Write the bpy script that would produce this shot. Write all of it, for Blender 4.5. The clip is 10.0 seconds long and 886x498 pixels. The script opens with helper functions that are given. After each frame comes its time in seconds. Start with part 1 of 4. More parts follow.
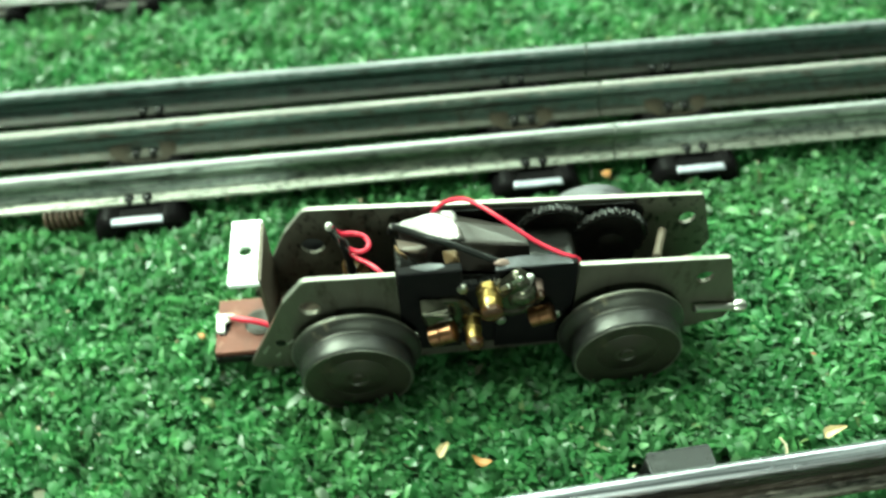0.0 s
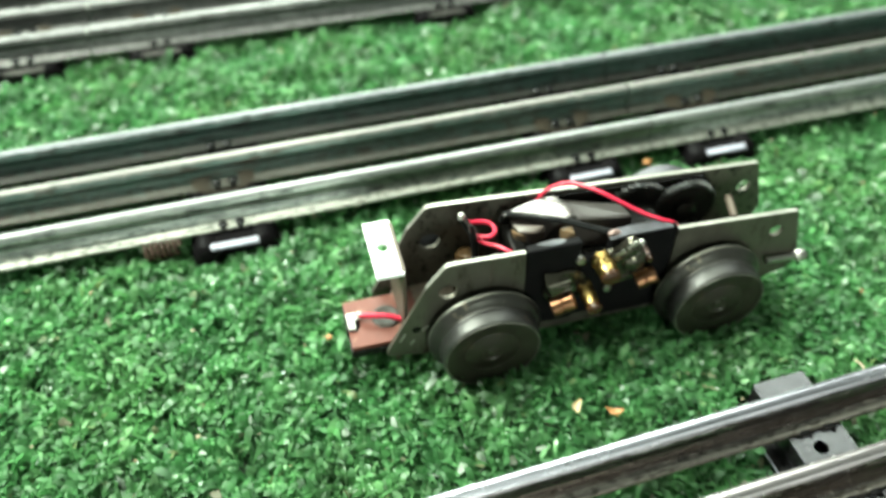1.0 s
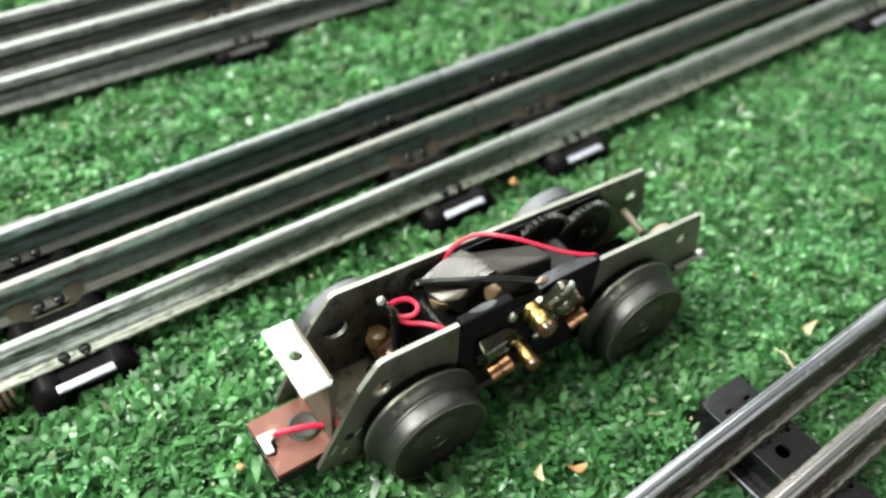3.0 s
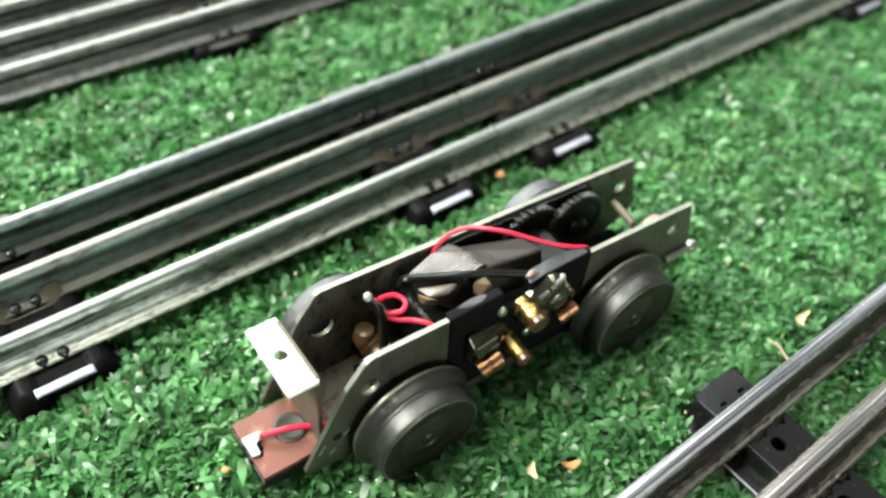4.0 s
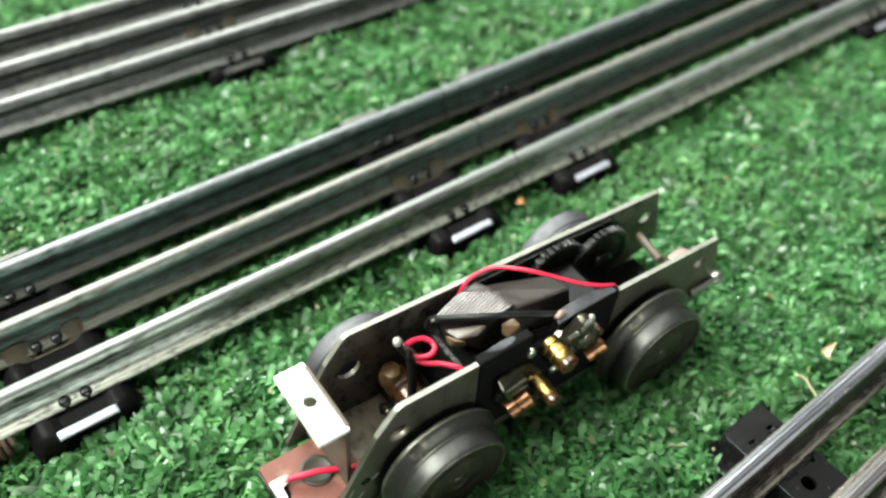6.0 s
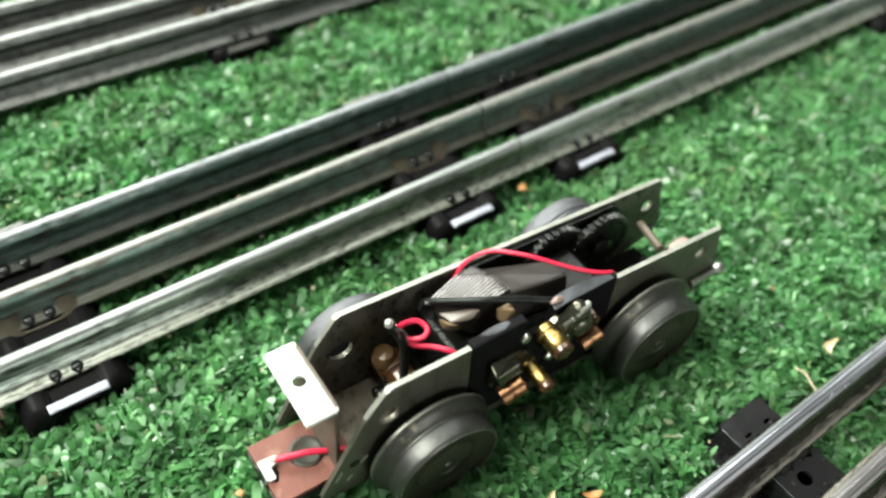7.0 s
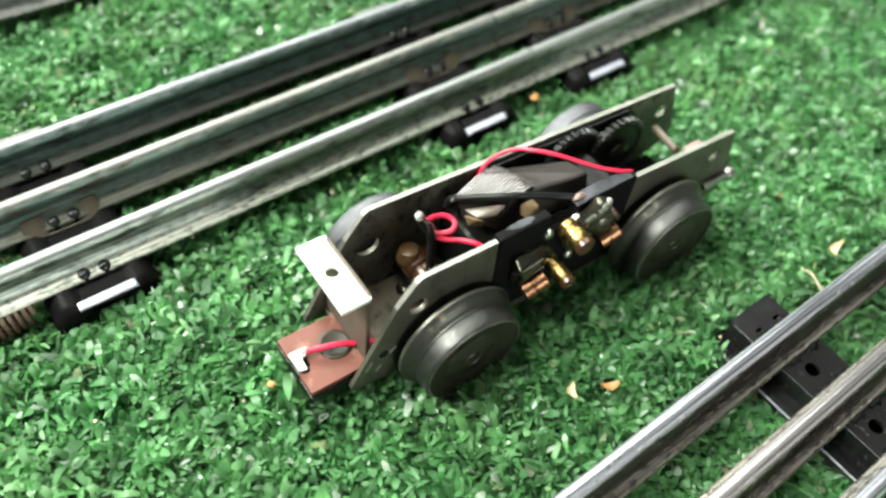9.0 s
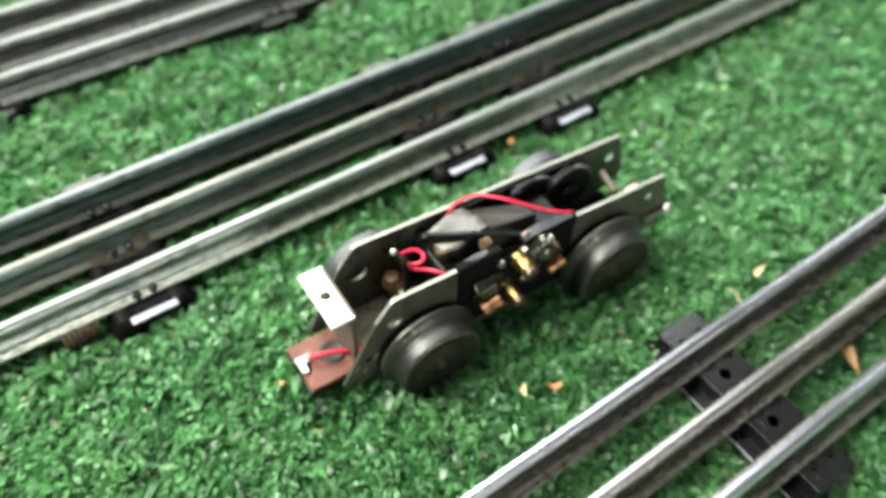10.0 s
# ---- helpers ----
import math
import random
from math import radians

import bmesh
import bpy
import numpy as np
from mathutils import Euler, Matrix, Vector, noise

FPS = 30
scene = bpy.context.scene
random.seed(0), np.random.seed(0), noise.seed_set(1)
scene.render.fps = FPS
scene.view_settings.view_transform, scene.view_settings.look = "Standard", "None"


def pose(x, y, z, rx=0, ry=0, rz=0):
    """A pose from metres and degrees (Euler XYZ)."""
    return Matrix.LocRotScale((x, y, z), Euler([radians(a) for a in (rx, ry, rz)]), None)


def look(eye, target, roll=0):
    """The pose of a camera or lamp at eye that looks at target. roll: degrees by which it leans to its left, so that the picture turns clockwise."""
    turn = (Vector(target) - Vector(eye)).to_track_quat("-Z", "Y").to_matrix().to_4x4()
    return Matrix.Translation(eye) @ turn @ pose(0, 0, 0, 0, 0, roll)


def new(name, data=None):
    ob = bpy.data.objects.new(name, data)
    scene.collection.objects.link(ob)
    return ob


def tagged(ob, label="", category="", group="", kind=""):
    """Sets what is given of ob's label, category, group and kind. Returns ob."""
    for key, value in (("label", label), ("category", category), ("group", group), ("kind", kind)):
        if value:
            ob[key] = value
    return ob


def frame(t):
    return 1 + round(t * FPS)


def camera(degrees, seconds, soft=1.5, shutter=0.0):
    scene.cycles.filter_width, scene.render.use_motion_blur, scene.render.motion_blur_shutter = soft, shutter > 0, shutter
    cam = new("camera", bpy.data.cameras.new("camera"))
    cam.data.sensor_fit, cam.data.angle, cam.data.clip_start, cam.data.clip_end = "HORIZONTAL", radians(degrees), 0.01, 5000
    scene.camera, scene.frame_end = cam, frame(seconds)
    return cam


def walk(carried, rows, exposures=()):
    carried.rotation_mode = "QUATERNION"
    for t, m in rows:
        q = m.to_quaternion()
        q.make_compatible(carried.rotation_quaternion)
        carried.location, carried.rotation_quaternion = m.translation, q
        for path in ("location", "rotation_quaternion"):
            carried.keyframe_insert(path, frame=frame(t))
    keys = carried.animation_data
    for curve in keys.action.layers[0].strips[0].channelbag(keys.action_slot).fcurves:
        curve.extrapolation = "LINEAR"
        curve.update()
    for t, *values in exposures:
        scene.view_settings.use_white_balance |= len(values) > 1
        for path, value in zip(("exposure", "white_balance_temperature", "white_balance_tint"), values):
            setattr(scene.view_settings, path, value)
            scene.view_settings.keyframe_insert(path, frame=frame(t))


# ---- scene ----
cam = camera(53.79, 10.0, 2.5, 0.5)
# a phone's lens close up: sharp at the truck, softer towards the far tracks
cam.data.dof.use_dof, cam.data.dof.focus_distance, cam.data.dof.aperture_fstop = True, 0.178, 10.0
PATH = [
    (0, (-0.01862, -0.02724, 0.16727), (-0.00544, 0.10118, 0.01451), -1.11),
    (0.5, (-0.04451, -0.03068, 0.17073), (-0.01664, 0.10215, 0.02383), -1.23),
    (1, (-0.07168, -0.04174, 0.17438), (-0.03365, 0.08993, 0.02872), 0.47),
    (1.5, (-0.06374, -0.05969, 0.18151), (-0.03705, 0.07438, 0.03552), -2.46),
    (2, (-0.08688, -0.03198, 0.18866), (-0.03449, 0.09587, 0.04406), 0.42),
    (2.5, (-0.08869, -0.00522, 0.17275), (-0.00845, 0.10537, 0.02670), 5.02),
    (4, (-0.08711, 0.00224, 0.16485), (0.00146, 0.10613, 0.01869), 5.68),
    (4.5, (-0.09009, 0.00336, 0.16023), (-0.00127, 0.10540, 0.01292), 6.02),
    (5, (-0.08707, 0.00688, 0.16533), (0.00094, 0.10928, 0.01780), 5.71),
    (6.5, (-0.08723, 0.01310, 0.16953), (0.00106, 0.11633, 0.02273), 5.49),
    (7, (-0.08453, 0.01079, 0.16658), (0.00104, 0.11390, 0.01810), 6.31),
    (7.5, (-0.08559, 0.01926, 0.17410), (-0.00200, 0.12046, 0.02321), 7.01),
    (8, (-0.08630, 0.02533, 0.17157), (-0.00144, 0.12284, 0.01895), 8.57),
    (8.5, (-0.09158, 0.02307, 0.15959), (-0.00670, 0.11653, 0.00448), 9.28),
    (9, (-0.09725, 0.00843, 0.16289), (-0.01319, 0.10005, 0.00623), 8.47),
    (9.5, (-0.09435, 0.00884, 0.17040), (-0.01095, 0.10183, 0.01420), 8.18),
    (10, (-0.09708, -0.01885, 0.20293), (-0.02254, 0.07975, 0.04570), 4.01),
]
walk(cam, [(t, look(eye, target, roll)) for t, eye, target, roll in PATH],
     [(0, -0.06, 6500, -32), (0.5, 0.08, 6500, -18), (1, 0.08, 6500, -10), (1.5, 0.04, 6500, -3), (2, -0.17, 6500, 0), (4, -0.04, 6500, 0), (4.5, -0.05, 6500, 0), (5, -0.1, 6500, 0), (6.5, -0.15, 6500, 0), (8.3, -0.12, 6500, 0), (9, 0.04, 6500, 0), (9.5, 0, 6500, 0), (10, -0.13, 6500, 0)])

# light: a broad ceiling lamp behind the tracks, others overhead and at the right, an unseen fill lamp at the left and a
# light panel in front
def area_lamp(name, eye, target, sx, sy, watts, colour):
    data = bpy.data.lights.new(name, "AREA")
    data.shape, data.size, data.size_y, data.energy, data.color = "RECTANGLE", sx, sy, watts, colour
    ob = new(name, data)
    ob.matrix_world = look(eye, target)
    return ob


area_lamp("ceiling_lamp", (0.20, 1.78, 1.26), (0.05, 0.12, 0), 1.5, 0.45, 100, (0.97, 1.0, 0.95))
area_lamp("ceiling_lamp", (0.26, 0.75, 1.80), (0.05, 0.12, 0), 0.9, 0.35, 13, (0.97, 1.0, 0.95))
area_lamp("ceiling_lamp", (-0.14, 0.16, 1.80), (-0.08, 0.12, 0), 0.6, 0.35, 11, (0.99, 1.0, 0.95))
# unseen near lamp, added to brighten the turf and rails at the left
area_lamp("left_fill", (-0.66, 0.41, 0.82), (-0.05, 0.08, 0), 0.5, 0.5, 35, (0.99, 1.0, 0.95))
# unseen low panel, added for glare on the rails and to fill shadows
area_lamp("front_panel", (-0.05, -2.5, 0.75), (-0.03, 0.12, 0), 0.8, 0.8, 36, (0.97, 1.0, 0.95))
area_lamp("ceiling_lamp", (1.02, 0.86, 1.52), (0.05, 0.08, 0), 0.5, 0.4, 10, (0.97, 0.97, 1.0))
world = bpy.data.worlds.new("room_air")
scene.world = world
world.use_nodes = True
world.node_tree.nodes["Background"].inputs[0].default_value = (0.8, 0.85, 0.9, 1)
world.node_tree.nodes["Background"].inputs[1].default_value = 0.03

# ---- materials ----
def material(name, colour, rough=0.5, metal=0.0, second=None, scale=200.0, amount=0.5, bump=0.0, bump_scale=900.0,
             rough_var=0.0, per_piece=0.0, stretch=(1, 1, 1), third=None, third_scale=60.0, third_at=0.6, spec=0.5):
    """A surface with two scales of variation: fine grain between two colours, and patches of a third."""
    m = bpy.data.materials.new(name)
    m.use_nodes = True
    nt = m.node_tree
    n, l = nt.nodes, nt.links
    bsdf = n["Principled BSDF"]
    bsdf.inputs["Metallic"].default_value = metal
    bsdf.inputs["Roughness"].default_value = rough
    bsdf.inputs["Specular IOR Level"].default_value = spec
    co = n.new("ShaderNodeTexCoord")
    mp = n.new("ShaderNodeMapping")
    mp.inputs["Scale"].default_value = stretch
    l.new(co.outputs["Object"], mp.inputs["Vector"])

    def cloud(size, detail=4.0):
        t = n.new("ShaderNodeTexNoise")
        t.inputs["Scale"].default_value, t.inputs["Detail"].default_value = size, detail
        t.inputs["Roughness"].default_value = 0.65
        l.new(mp.outputs["Vector"], t.inputs["Vector"])
        return t.outputs["Fac"]

    def ramp(src, lo, hi):
        r = n.new("ShaderNodeMapRange")
        r.inputs["From Min"].default_value, r.inputs["From Max"].default_value = lo, hi
        l.new(src, r.inputs["Value"])
        return r.outputs["Result"]

    def mix(fac, a, b):
        x = n.new("ShaderNodeMix")
        x.data_type = "RGBA"
        l.new(fac, x.inputs[0])
        for slot, v in ((6, a), (7, b)):
            if isinstance(v, tuple):
                x.inputs[slot].default_value = (*v, 1)
            else:
                l.new(v, x.inputs[slot])
        return x.outputs[2]

    out = mix(ramp(cloud(scale), 0.5 - 0.5 * amount + 0.02, 0.5 + 0.5 * amount), colour, second or tuple(c * 0.6 for c in colour))
    if third:
        out = mix(ramp(cloud(third_scale, 6.0), third_at, third_at + 0.12), out, third)
    if per_piece:
        info = n.new("ShaderNodeObjectInfo")
        hsv = n.new("ShaderNodeHueSaturation")
        l.new(ramp(info.outputs["Random"], 0, 1), hsv.inputs["Value"])
        hsv.inputs["Value"].default_value = 1
        r = n.new("ShaderNodeMapRange")
        r.inputs["To Min"].default_value, r.inputs["To Max"].default_value = 1 - per_piece, 1 + per_piece
        l.new(info.outputs["Random"], r.inputs["Value"])
        l.new(r.outputs["Result"], hsv.inputs["Value"])
        l.new(out, hsv.inputs["Color"])
        out = hsv.outputs["Color"]
    l.new(out, bsdf.inputs["Base Color"])
    if rough_var:
        r = n.new("ShaderNodeMapRange")
        r.inputs["To Min"].default_value, r.inputs["To Max"].default_value = max(0.05, rough - rough_var), min(1, rough + rough_var)
        l.new(cloud(scale * 0.7), r.inputs["Value"])
        l.new(r.outputs["Result"], bsdf.inputs["Roughness"])
    if bump:
        b = n.new("ShaderNodeBump")
        b.inputs["Strength"].default_value, b.inputs["Distance"].default_value = bump, 0.0003
        l.new(cloud(bump_scale), b.inputs["Height"])
        l.new(b.outputs["Normal"], bsdf.inputs["Normal"])
    return m


def rail_material(name, colour, dark, stain, worn, rough, foot_colour, metal=0.68, streaks=0.45, spec=0.5):
    """Rolled plate with a mottled patina, streaks along it, a head polished by the wheels and a toned foot."""
    m = material(name, colour, rough, metal, dark, 380, 0.45, 0.22, 1500, 0.14, 0.05, (0.3, 1, 1), stain, 330, 0.55)
    n, l = m.node_tree.nodes, m.node_tree.links
    bsdf = n["Principled BSDF"]
    bsdf.inputs["Specular IOR Level"].default_value = spec
    src = bsdf.inputs["Base Color"].links[0].from_socket
    co = n.new("ShaderNodeTexCoord")
    sep = n.new("ShaderNodeSeparateXYZ")
    l.new(co.outputs["Object"], sep.inputs[0])
    spots = n.new("ShaderNodeTexNoise")
    spots.inputs["Scale"].default_value, spots.inputs["Detail"].default_value = 700, 5
    mp = n.new("ShaderNodeMapping")
    mp.inputs["Scale"].default_value = (0.4, 1, 1)
    l.new(co.outputs["Object"], mp.inputs[0])
    l.new(mp.outputs[0], spots.inputs["Vector"])
    add = n.new("ShaderNodeMath")
    add.operation = "MULTIPLY_ADD"
    l.new(spots.outputs["Fac"], add.inputs[0])
    add.inputs[1].default_value = 0.0022
    l.new(sep.outputs["Z"], add.inputs[2])
    rng = n.new("ShaderNodeMapRange")
    rng.inputs["From Min"].default_value, rng.inputs["From Max"].default_value = 0.0122, 0.0128
    l.new(add.outputs[0], rng.inputs["Value"])
    mix = n.new("ShaderNodeMix")
    mix.data_type = "RGBA"
    l.new(rng.outputs[0], mix.inputs[0])
    l.new(src, mix.inputs[6])
    mix.inputs[7].default_value = (*worn, 1)
    # foot band by height: the light or shade on it is put into the colour
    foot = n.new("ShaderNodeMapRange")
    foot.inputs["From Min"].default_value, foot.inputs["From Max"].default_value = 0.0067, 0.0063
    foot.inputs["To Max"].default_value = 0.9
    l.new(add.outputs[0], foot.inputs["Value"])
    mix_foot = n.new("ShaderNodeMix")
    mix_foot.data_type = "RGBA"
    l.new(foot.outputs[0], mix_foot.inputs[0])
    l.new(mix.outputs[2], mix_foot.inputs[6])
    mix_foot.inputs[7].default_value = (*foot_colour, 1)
    # dark specks and dried dirt, denser away from the polished top
    specks = n.new("ShaderNodeTexNoise")
    specks.inputs["Scale"].default_value, specks.inputs["Detail"].default_value = 1100, 3
    l.new(mp.outputs[0], specks.inputs["Vector"])
    low = n.new("ShaderNodeMapRange")
    low.inputs["From Min"].default_value, low.inputs["From Max"].default_value = 0.012, 0.0085
    low.inputs["To Min"].default_value, low.inputs["To Max"].default_value = -0.12, 0.0
    l.new(sep.outputs["Z"], low.inputs["Value"])
    both = n.new("ShaderNodeMath")
    l.new(specks.outputs["Fac"], both.inputs[0])
    l.new(low.outputs[0], both.inputs[1])
    cut = n.new("ShaderNodeMapRange")
    cut.inputs["From Min"].default_value, cut.inputs["From Max"].default_value = 0.52, 0.64
    cut.inputs["To Max"].default_value = 0.7
    l.new(both.outputs[0], cut.inputs["Value"])
    mix_speck = n.new("ShaderNodeMix")
    mix_speck.data_type = "RGBA"
    l.new(cut.outputs[0], mix_speck.inputs[0])
    l.new(mix_foot.outputs[2], mix_speck.inputs[6])
    mix_speck.inputs[7].default_value = (*stain, 1)
    # fine lines along the rail: scratches, with lamp streaks put into the colour
    fine = n.new("ShaderNodeMapping")
    fine.inputs["Scale"].default_value = (0.012, 1, 1)
    l.new(co.outputs["Object"], fine.inputs[0])
    streak_noise = n.new("ShaderNodeTexNoise")
    streak_noise.inputs["Scale"].default_value, streak_noise.inputs["Detail"].default_value = 1500, 3
    l.new(fine.outputs[0], streak_noise.inputs["Vector"])
    depth = n.new("ShaderNodeMapRange")
    depth.inputs["From Min"].default_value, depth.inputs["From Max"].default_value = 0.36, 0.64
    depth.inputs["To Min"].default_value, depth.inputs["To Max"].default_value = 1 - streaks, 1 + 0.5 * streaks
    l.new(streak_noise.outputs["Fac"], depth.inputs["Value"])
    lines = n.new("ShaderNodeHueSaturation")
    l.new(depth.outputs[0], lines.inputs["Value"])
    l.new(mix_speck.outputs[2], lines.inputs["Color"])
    l.new(lines.outputs["Color"], bsdf.inputs["Base Color"])
    return m


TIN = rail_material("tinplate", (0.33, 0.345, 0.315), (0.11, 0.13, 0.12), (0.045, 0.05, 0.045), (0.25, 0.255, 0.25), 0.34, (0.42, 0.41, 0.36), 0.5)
# darker copies for back and centre rail; their feet carry shade in the colour
TIN_FAR = rail_material("darker_tinplate", (0.090, 0.112, 0.104), (0.040, 0.078, 0.066), (0.022, 0.022, 0.020), (0.20, 0.205, 0.215), 0.38, (0.030, 0.026, 0.022), 0.4, 0.45, 0.25)
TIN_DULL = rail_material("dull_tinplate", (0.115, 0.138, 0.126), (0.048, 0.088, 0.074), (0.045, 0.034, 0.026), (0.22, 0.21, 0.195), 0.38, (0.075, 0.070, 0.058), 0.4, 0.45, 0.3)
TIN_DARK = rail_material("darkened_tinplate", (0.13, 0.13, 0.125), (0.05, 0.052, 0.05), (0.03, 0.03, 0.028), (0.22, 0.215, 0.215), 0.42, (0.14, 0.135, 0.13))
STEEL_OLD = rail_material("old_rail_steel", (0.15, 0.138, 0.135), (0.06, 0.052, 0.05), (0.05, 0.04, 0.032), (0.54, 0.53, 0.60), 0.24, (0.36, 0.33, 0.30), 0.7, 0.7)
STEEL_BROWN = rail_material("browned_rail_steel", (0.18, 0.148, 0.132), (0.08, 0.062, 0.054), (0.06, 0.042, 0.03), (0.54, 0.49, 0.50), 0.25, (0.36, 0.32, 0.285), 0.7, 0.65)
TIE_MATT = material("black_japan_enamel", (0.004, 0.0036, 0.0045), 0.36, 0.0, (0.007, 0.006, 0.006), 240, 0.8, 0.3, 500, 0.06, 0, (1, 1, 1), (0.02, 0.017, 0.014), 160, 0.74, 0.04)
TIE_BLACK = material("black_enamel", (0.006, 0.0056, 0.007), 0.18, 0.0, (0.014, 0.013, 0.013), 300, 0.8, 0.22, 700, 0.1, 0, (1, 1, 1), (0.06, 0.056, 0.053), 620, 0.62, 0.4)
TIE_WORN = material("scuffed_black_enamel", (0.12, 0.112, 0.105), 0.4, 0.5, (0.02, 0.018, 0.016), 200, 0.6, 0.2)
# rubbed edges, and tie ends whose lamp glint is put into the colour
TIE_EDGE = material("worn_glint_edge", (0.44, 0.43, 0.50), 0.38, 0.5, (0.22, 0.215, 0.26), 500, 0.7, 0.2, 1200, 0.1)
FIBRE_RUST = material("stained_insulator", (0.075, 0.056, 0.034), 0.5, 0.0, (0.022, 0.018, 0.014), 150, 0.8, 0.3, 900, 0.1)
PLATE = material("zinc_plated_steel", (0.135, 0.127, 0.103), 0.38, 0.55, (0.075, 0.068, 0.054), 190, 0.8, 0.15, 1800, 0.14, 0.0, (1.6, 1, 0.5), (0.045, 0.037, 0.026), 150, 0.54)
WHEEL_FAR = material("dark_iron", (0.082, 0.082, 0.094), 0.34, 0.6, (0.04, 0.04, 0.045), 260, 0.8, 0.25, 1500, 0.1, 0, (1, 0.25, 1))
TREAD = material("rubbed_tread", (0.105, 0.103, 0.099), 0.37, 0.85, (0.036, 0.034, 0.032), 300, 0.85, 0.4, 1300, 0.14, 0.0, (0.5, 1.6, 0.5))
TREAD_FAR = material("streaked_tread", (0.17, 0.165, 0.18), 0.45, 0.8, (0.06, 0.058, 0.064), 420, 0.7, 0.6, 1300, 0.1, 0.0, (0.3, 4.0, 0.3))
WHEEL_FACE = material("stained_wheel_face", (0.030, 0.027, 0.020), 0.38, 0.35, (0.030, 0.025, 0.019), 240, 0.9, 0.3, 1100, 0.12, 0.0, (1, 1, 1), (0.085, 0.068, 0.046), 220, 0.6)
RIM_WORN = material("rubbed_rim", (0.26, 0.25, 0.215), 0.36, 0.7, (0.05, 0.047, 0.04), 150, 0.5, 0.2)
WHEEL = material("sintered_iron", (0.056, 0.054, 0.049), 0.36, 0.7, (0.042, 0.039, 0.035), 300, 0.8, 0.35, 1300, 0.16, 0.0, (1, 1, 1), (0.17, 0.145, 0.11), 260, 0.60)
# bare metal painted white: the lamp glare on the bracket top is in the colour
TAB = material("glare_white_bracket", (0.93, 0.93, 0.92), 0.5, 0.0, (0.84, 0.84, 0.83), 200, 0.6, 0.08, 1500, 0.08, 0.0, (1, 1, 1), (0.5, 0.34, 0.28), 260, 0.63)
BRACKET = material("rusted_bracket", (0.055, 0.036, 0.027), 0.5, 0.2, (0.13, 0.105, 0.08), 200, 0.9, 0.2)
PLATE_EDGE = material("bare_sheared_edge", (0.36, 0.35, 0.31), 0.36, 0.5, (0.17, 0.16, 0.14), 260, 0.7, 0.2, 1500, 0.1)
PLATE_OILY = material("oil_specked_steel", (0.135, 0.127, 0.105), 0.42, 0.5, (0.10, 0.09, 0.075), 150, 0.9, 0.12, 1800, 0.12, 0.0, (1, 1, 0.7), (0.010, 0.009, 0.008), 430, 0.53)
FIBRE = material("red_brown_fibre", (0.175, 0.048, 0.031), 0.66, 0.0, (0.085, 0.030, 0.021), 190, 0.7, 0.3, 1100, 0.12, 0, (1, 1, 1), (0.225, 0.105, 0.075), 170, 0.57)
BAKELITE = material("black_bakelite", (0.004, 0.004, 0.005), 0.55, 0.0, (0.008, 0.007, 0.007), 260, 0.8, 0.3, 700, 0.1, spec=0.05)
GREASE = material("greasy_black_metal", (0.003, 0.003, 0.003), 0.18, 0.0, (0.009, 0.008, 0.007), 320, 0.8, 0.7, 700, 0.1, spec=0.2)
OILY_GEAR = material("oily_black_gear", (0.004, 0.004, 0.004), 0.16, 0.0, (0.012, 0.011, 0.010), 320, 0.8, 0.8, 800, 0.08, spec=0.3)
LAMINATE = material("lacquered_laminations", (0.036, 0.028, 0.026), 0.42, 0.2, (0.025, 0.02, 0.018), 230, 0.9, 0.35, 1300, 0.12, 0, (1, 0.3, 1))
COIL_TAPE = material("coil_tape", (0.095, 0.074, 0.068), 0.3, 0.0, (0.08, 0.058, 0.042), 300, 0.9, 0.3)
COIL_WIRE = material("lacquered_wire", (0.40, 0.375, 0.375), 0.27, 0.7, (0.19, 0.165, 0.155), 230, 0.9, 0.2, 1300, 0.1)
PAN = material("stained_floor", (0.20, 0.16, 0.12), 0.5, 0.3, (0.085, 0.065, 0.048), 240, 0.8, 0.25, 1200, 0.1, 0, (1, 1, 1), (0.03, 0.022, 0.016), 220, 0.53)
RUST = material("rusty_wire", (0.065, 0.034, 0.018), 0.6, 0.2, (0.028, 0.017, 0.011), 400, 0.8, 0.5)
COIL_END = material("lacquered_coil", (0.22, 0.15, 0.085), 0.25, 0.1, (0.13, 0.08, 0.045), 260, 0.9, 0.3)
COPPER = material("copper", (0.36, 0.18, 0.10), 0.32, 1.0, (0.15, 0.075, 0.042), 300, 0.8, 0.15)
BRASS = material("brass", (0.42, 0.29, 0.10), 0.3, 1.0, (0.20, 0.13, 0.05), 300, 0.8, 0.15)
AMBER = material("amber_fibre", (0.085, 0.036, 0.015), 0.14, 0.2, (0.016, 0.008, 0.005), 170, 0.7, 0.4, 500, 0.08)
AMBER_PALE = material("tan_fibre", (0.17, 0.095, 0.04), 0.18, 0.1, (0.05, 0.028, 0.014), 190, 0.8, 0.4, 500, 0.08)
NICKEL = material("nickel", (0.60, 0.58, 0.54), 0.28, 1.0, (0.5, 0.48, 0.45), 400, 0.7, 0.1)
DARK_NICKEL = material("tarnished_nickel", (0.15, 0.14, 0.11), 0.2, 0.9, (0.06, 0.052, 0.04), 300, 0.9, 0.2)
SOLDER = material("solder", (0.55, 0.54, 0.51), 0.3, 0.6, (0.30, 0.28, 0.25), 500, 0.7, 0.3)
RED_WIRE = material("red_insulation", (0.60, 0.013, 0.055), 0.38, 0.0, (0.44, 0.01, 0.04), 300, 0.6, 0.1)
RUBBED_SHEEN = material("rubbed_sheen_black", (0.085, 0.083, 0.097), 0.38, 0.2, (0.012, 0.012, 0.012), 230, 0.6, 0.5, 900, 0.1)
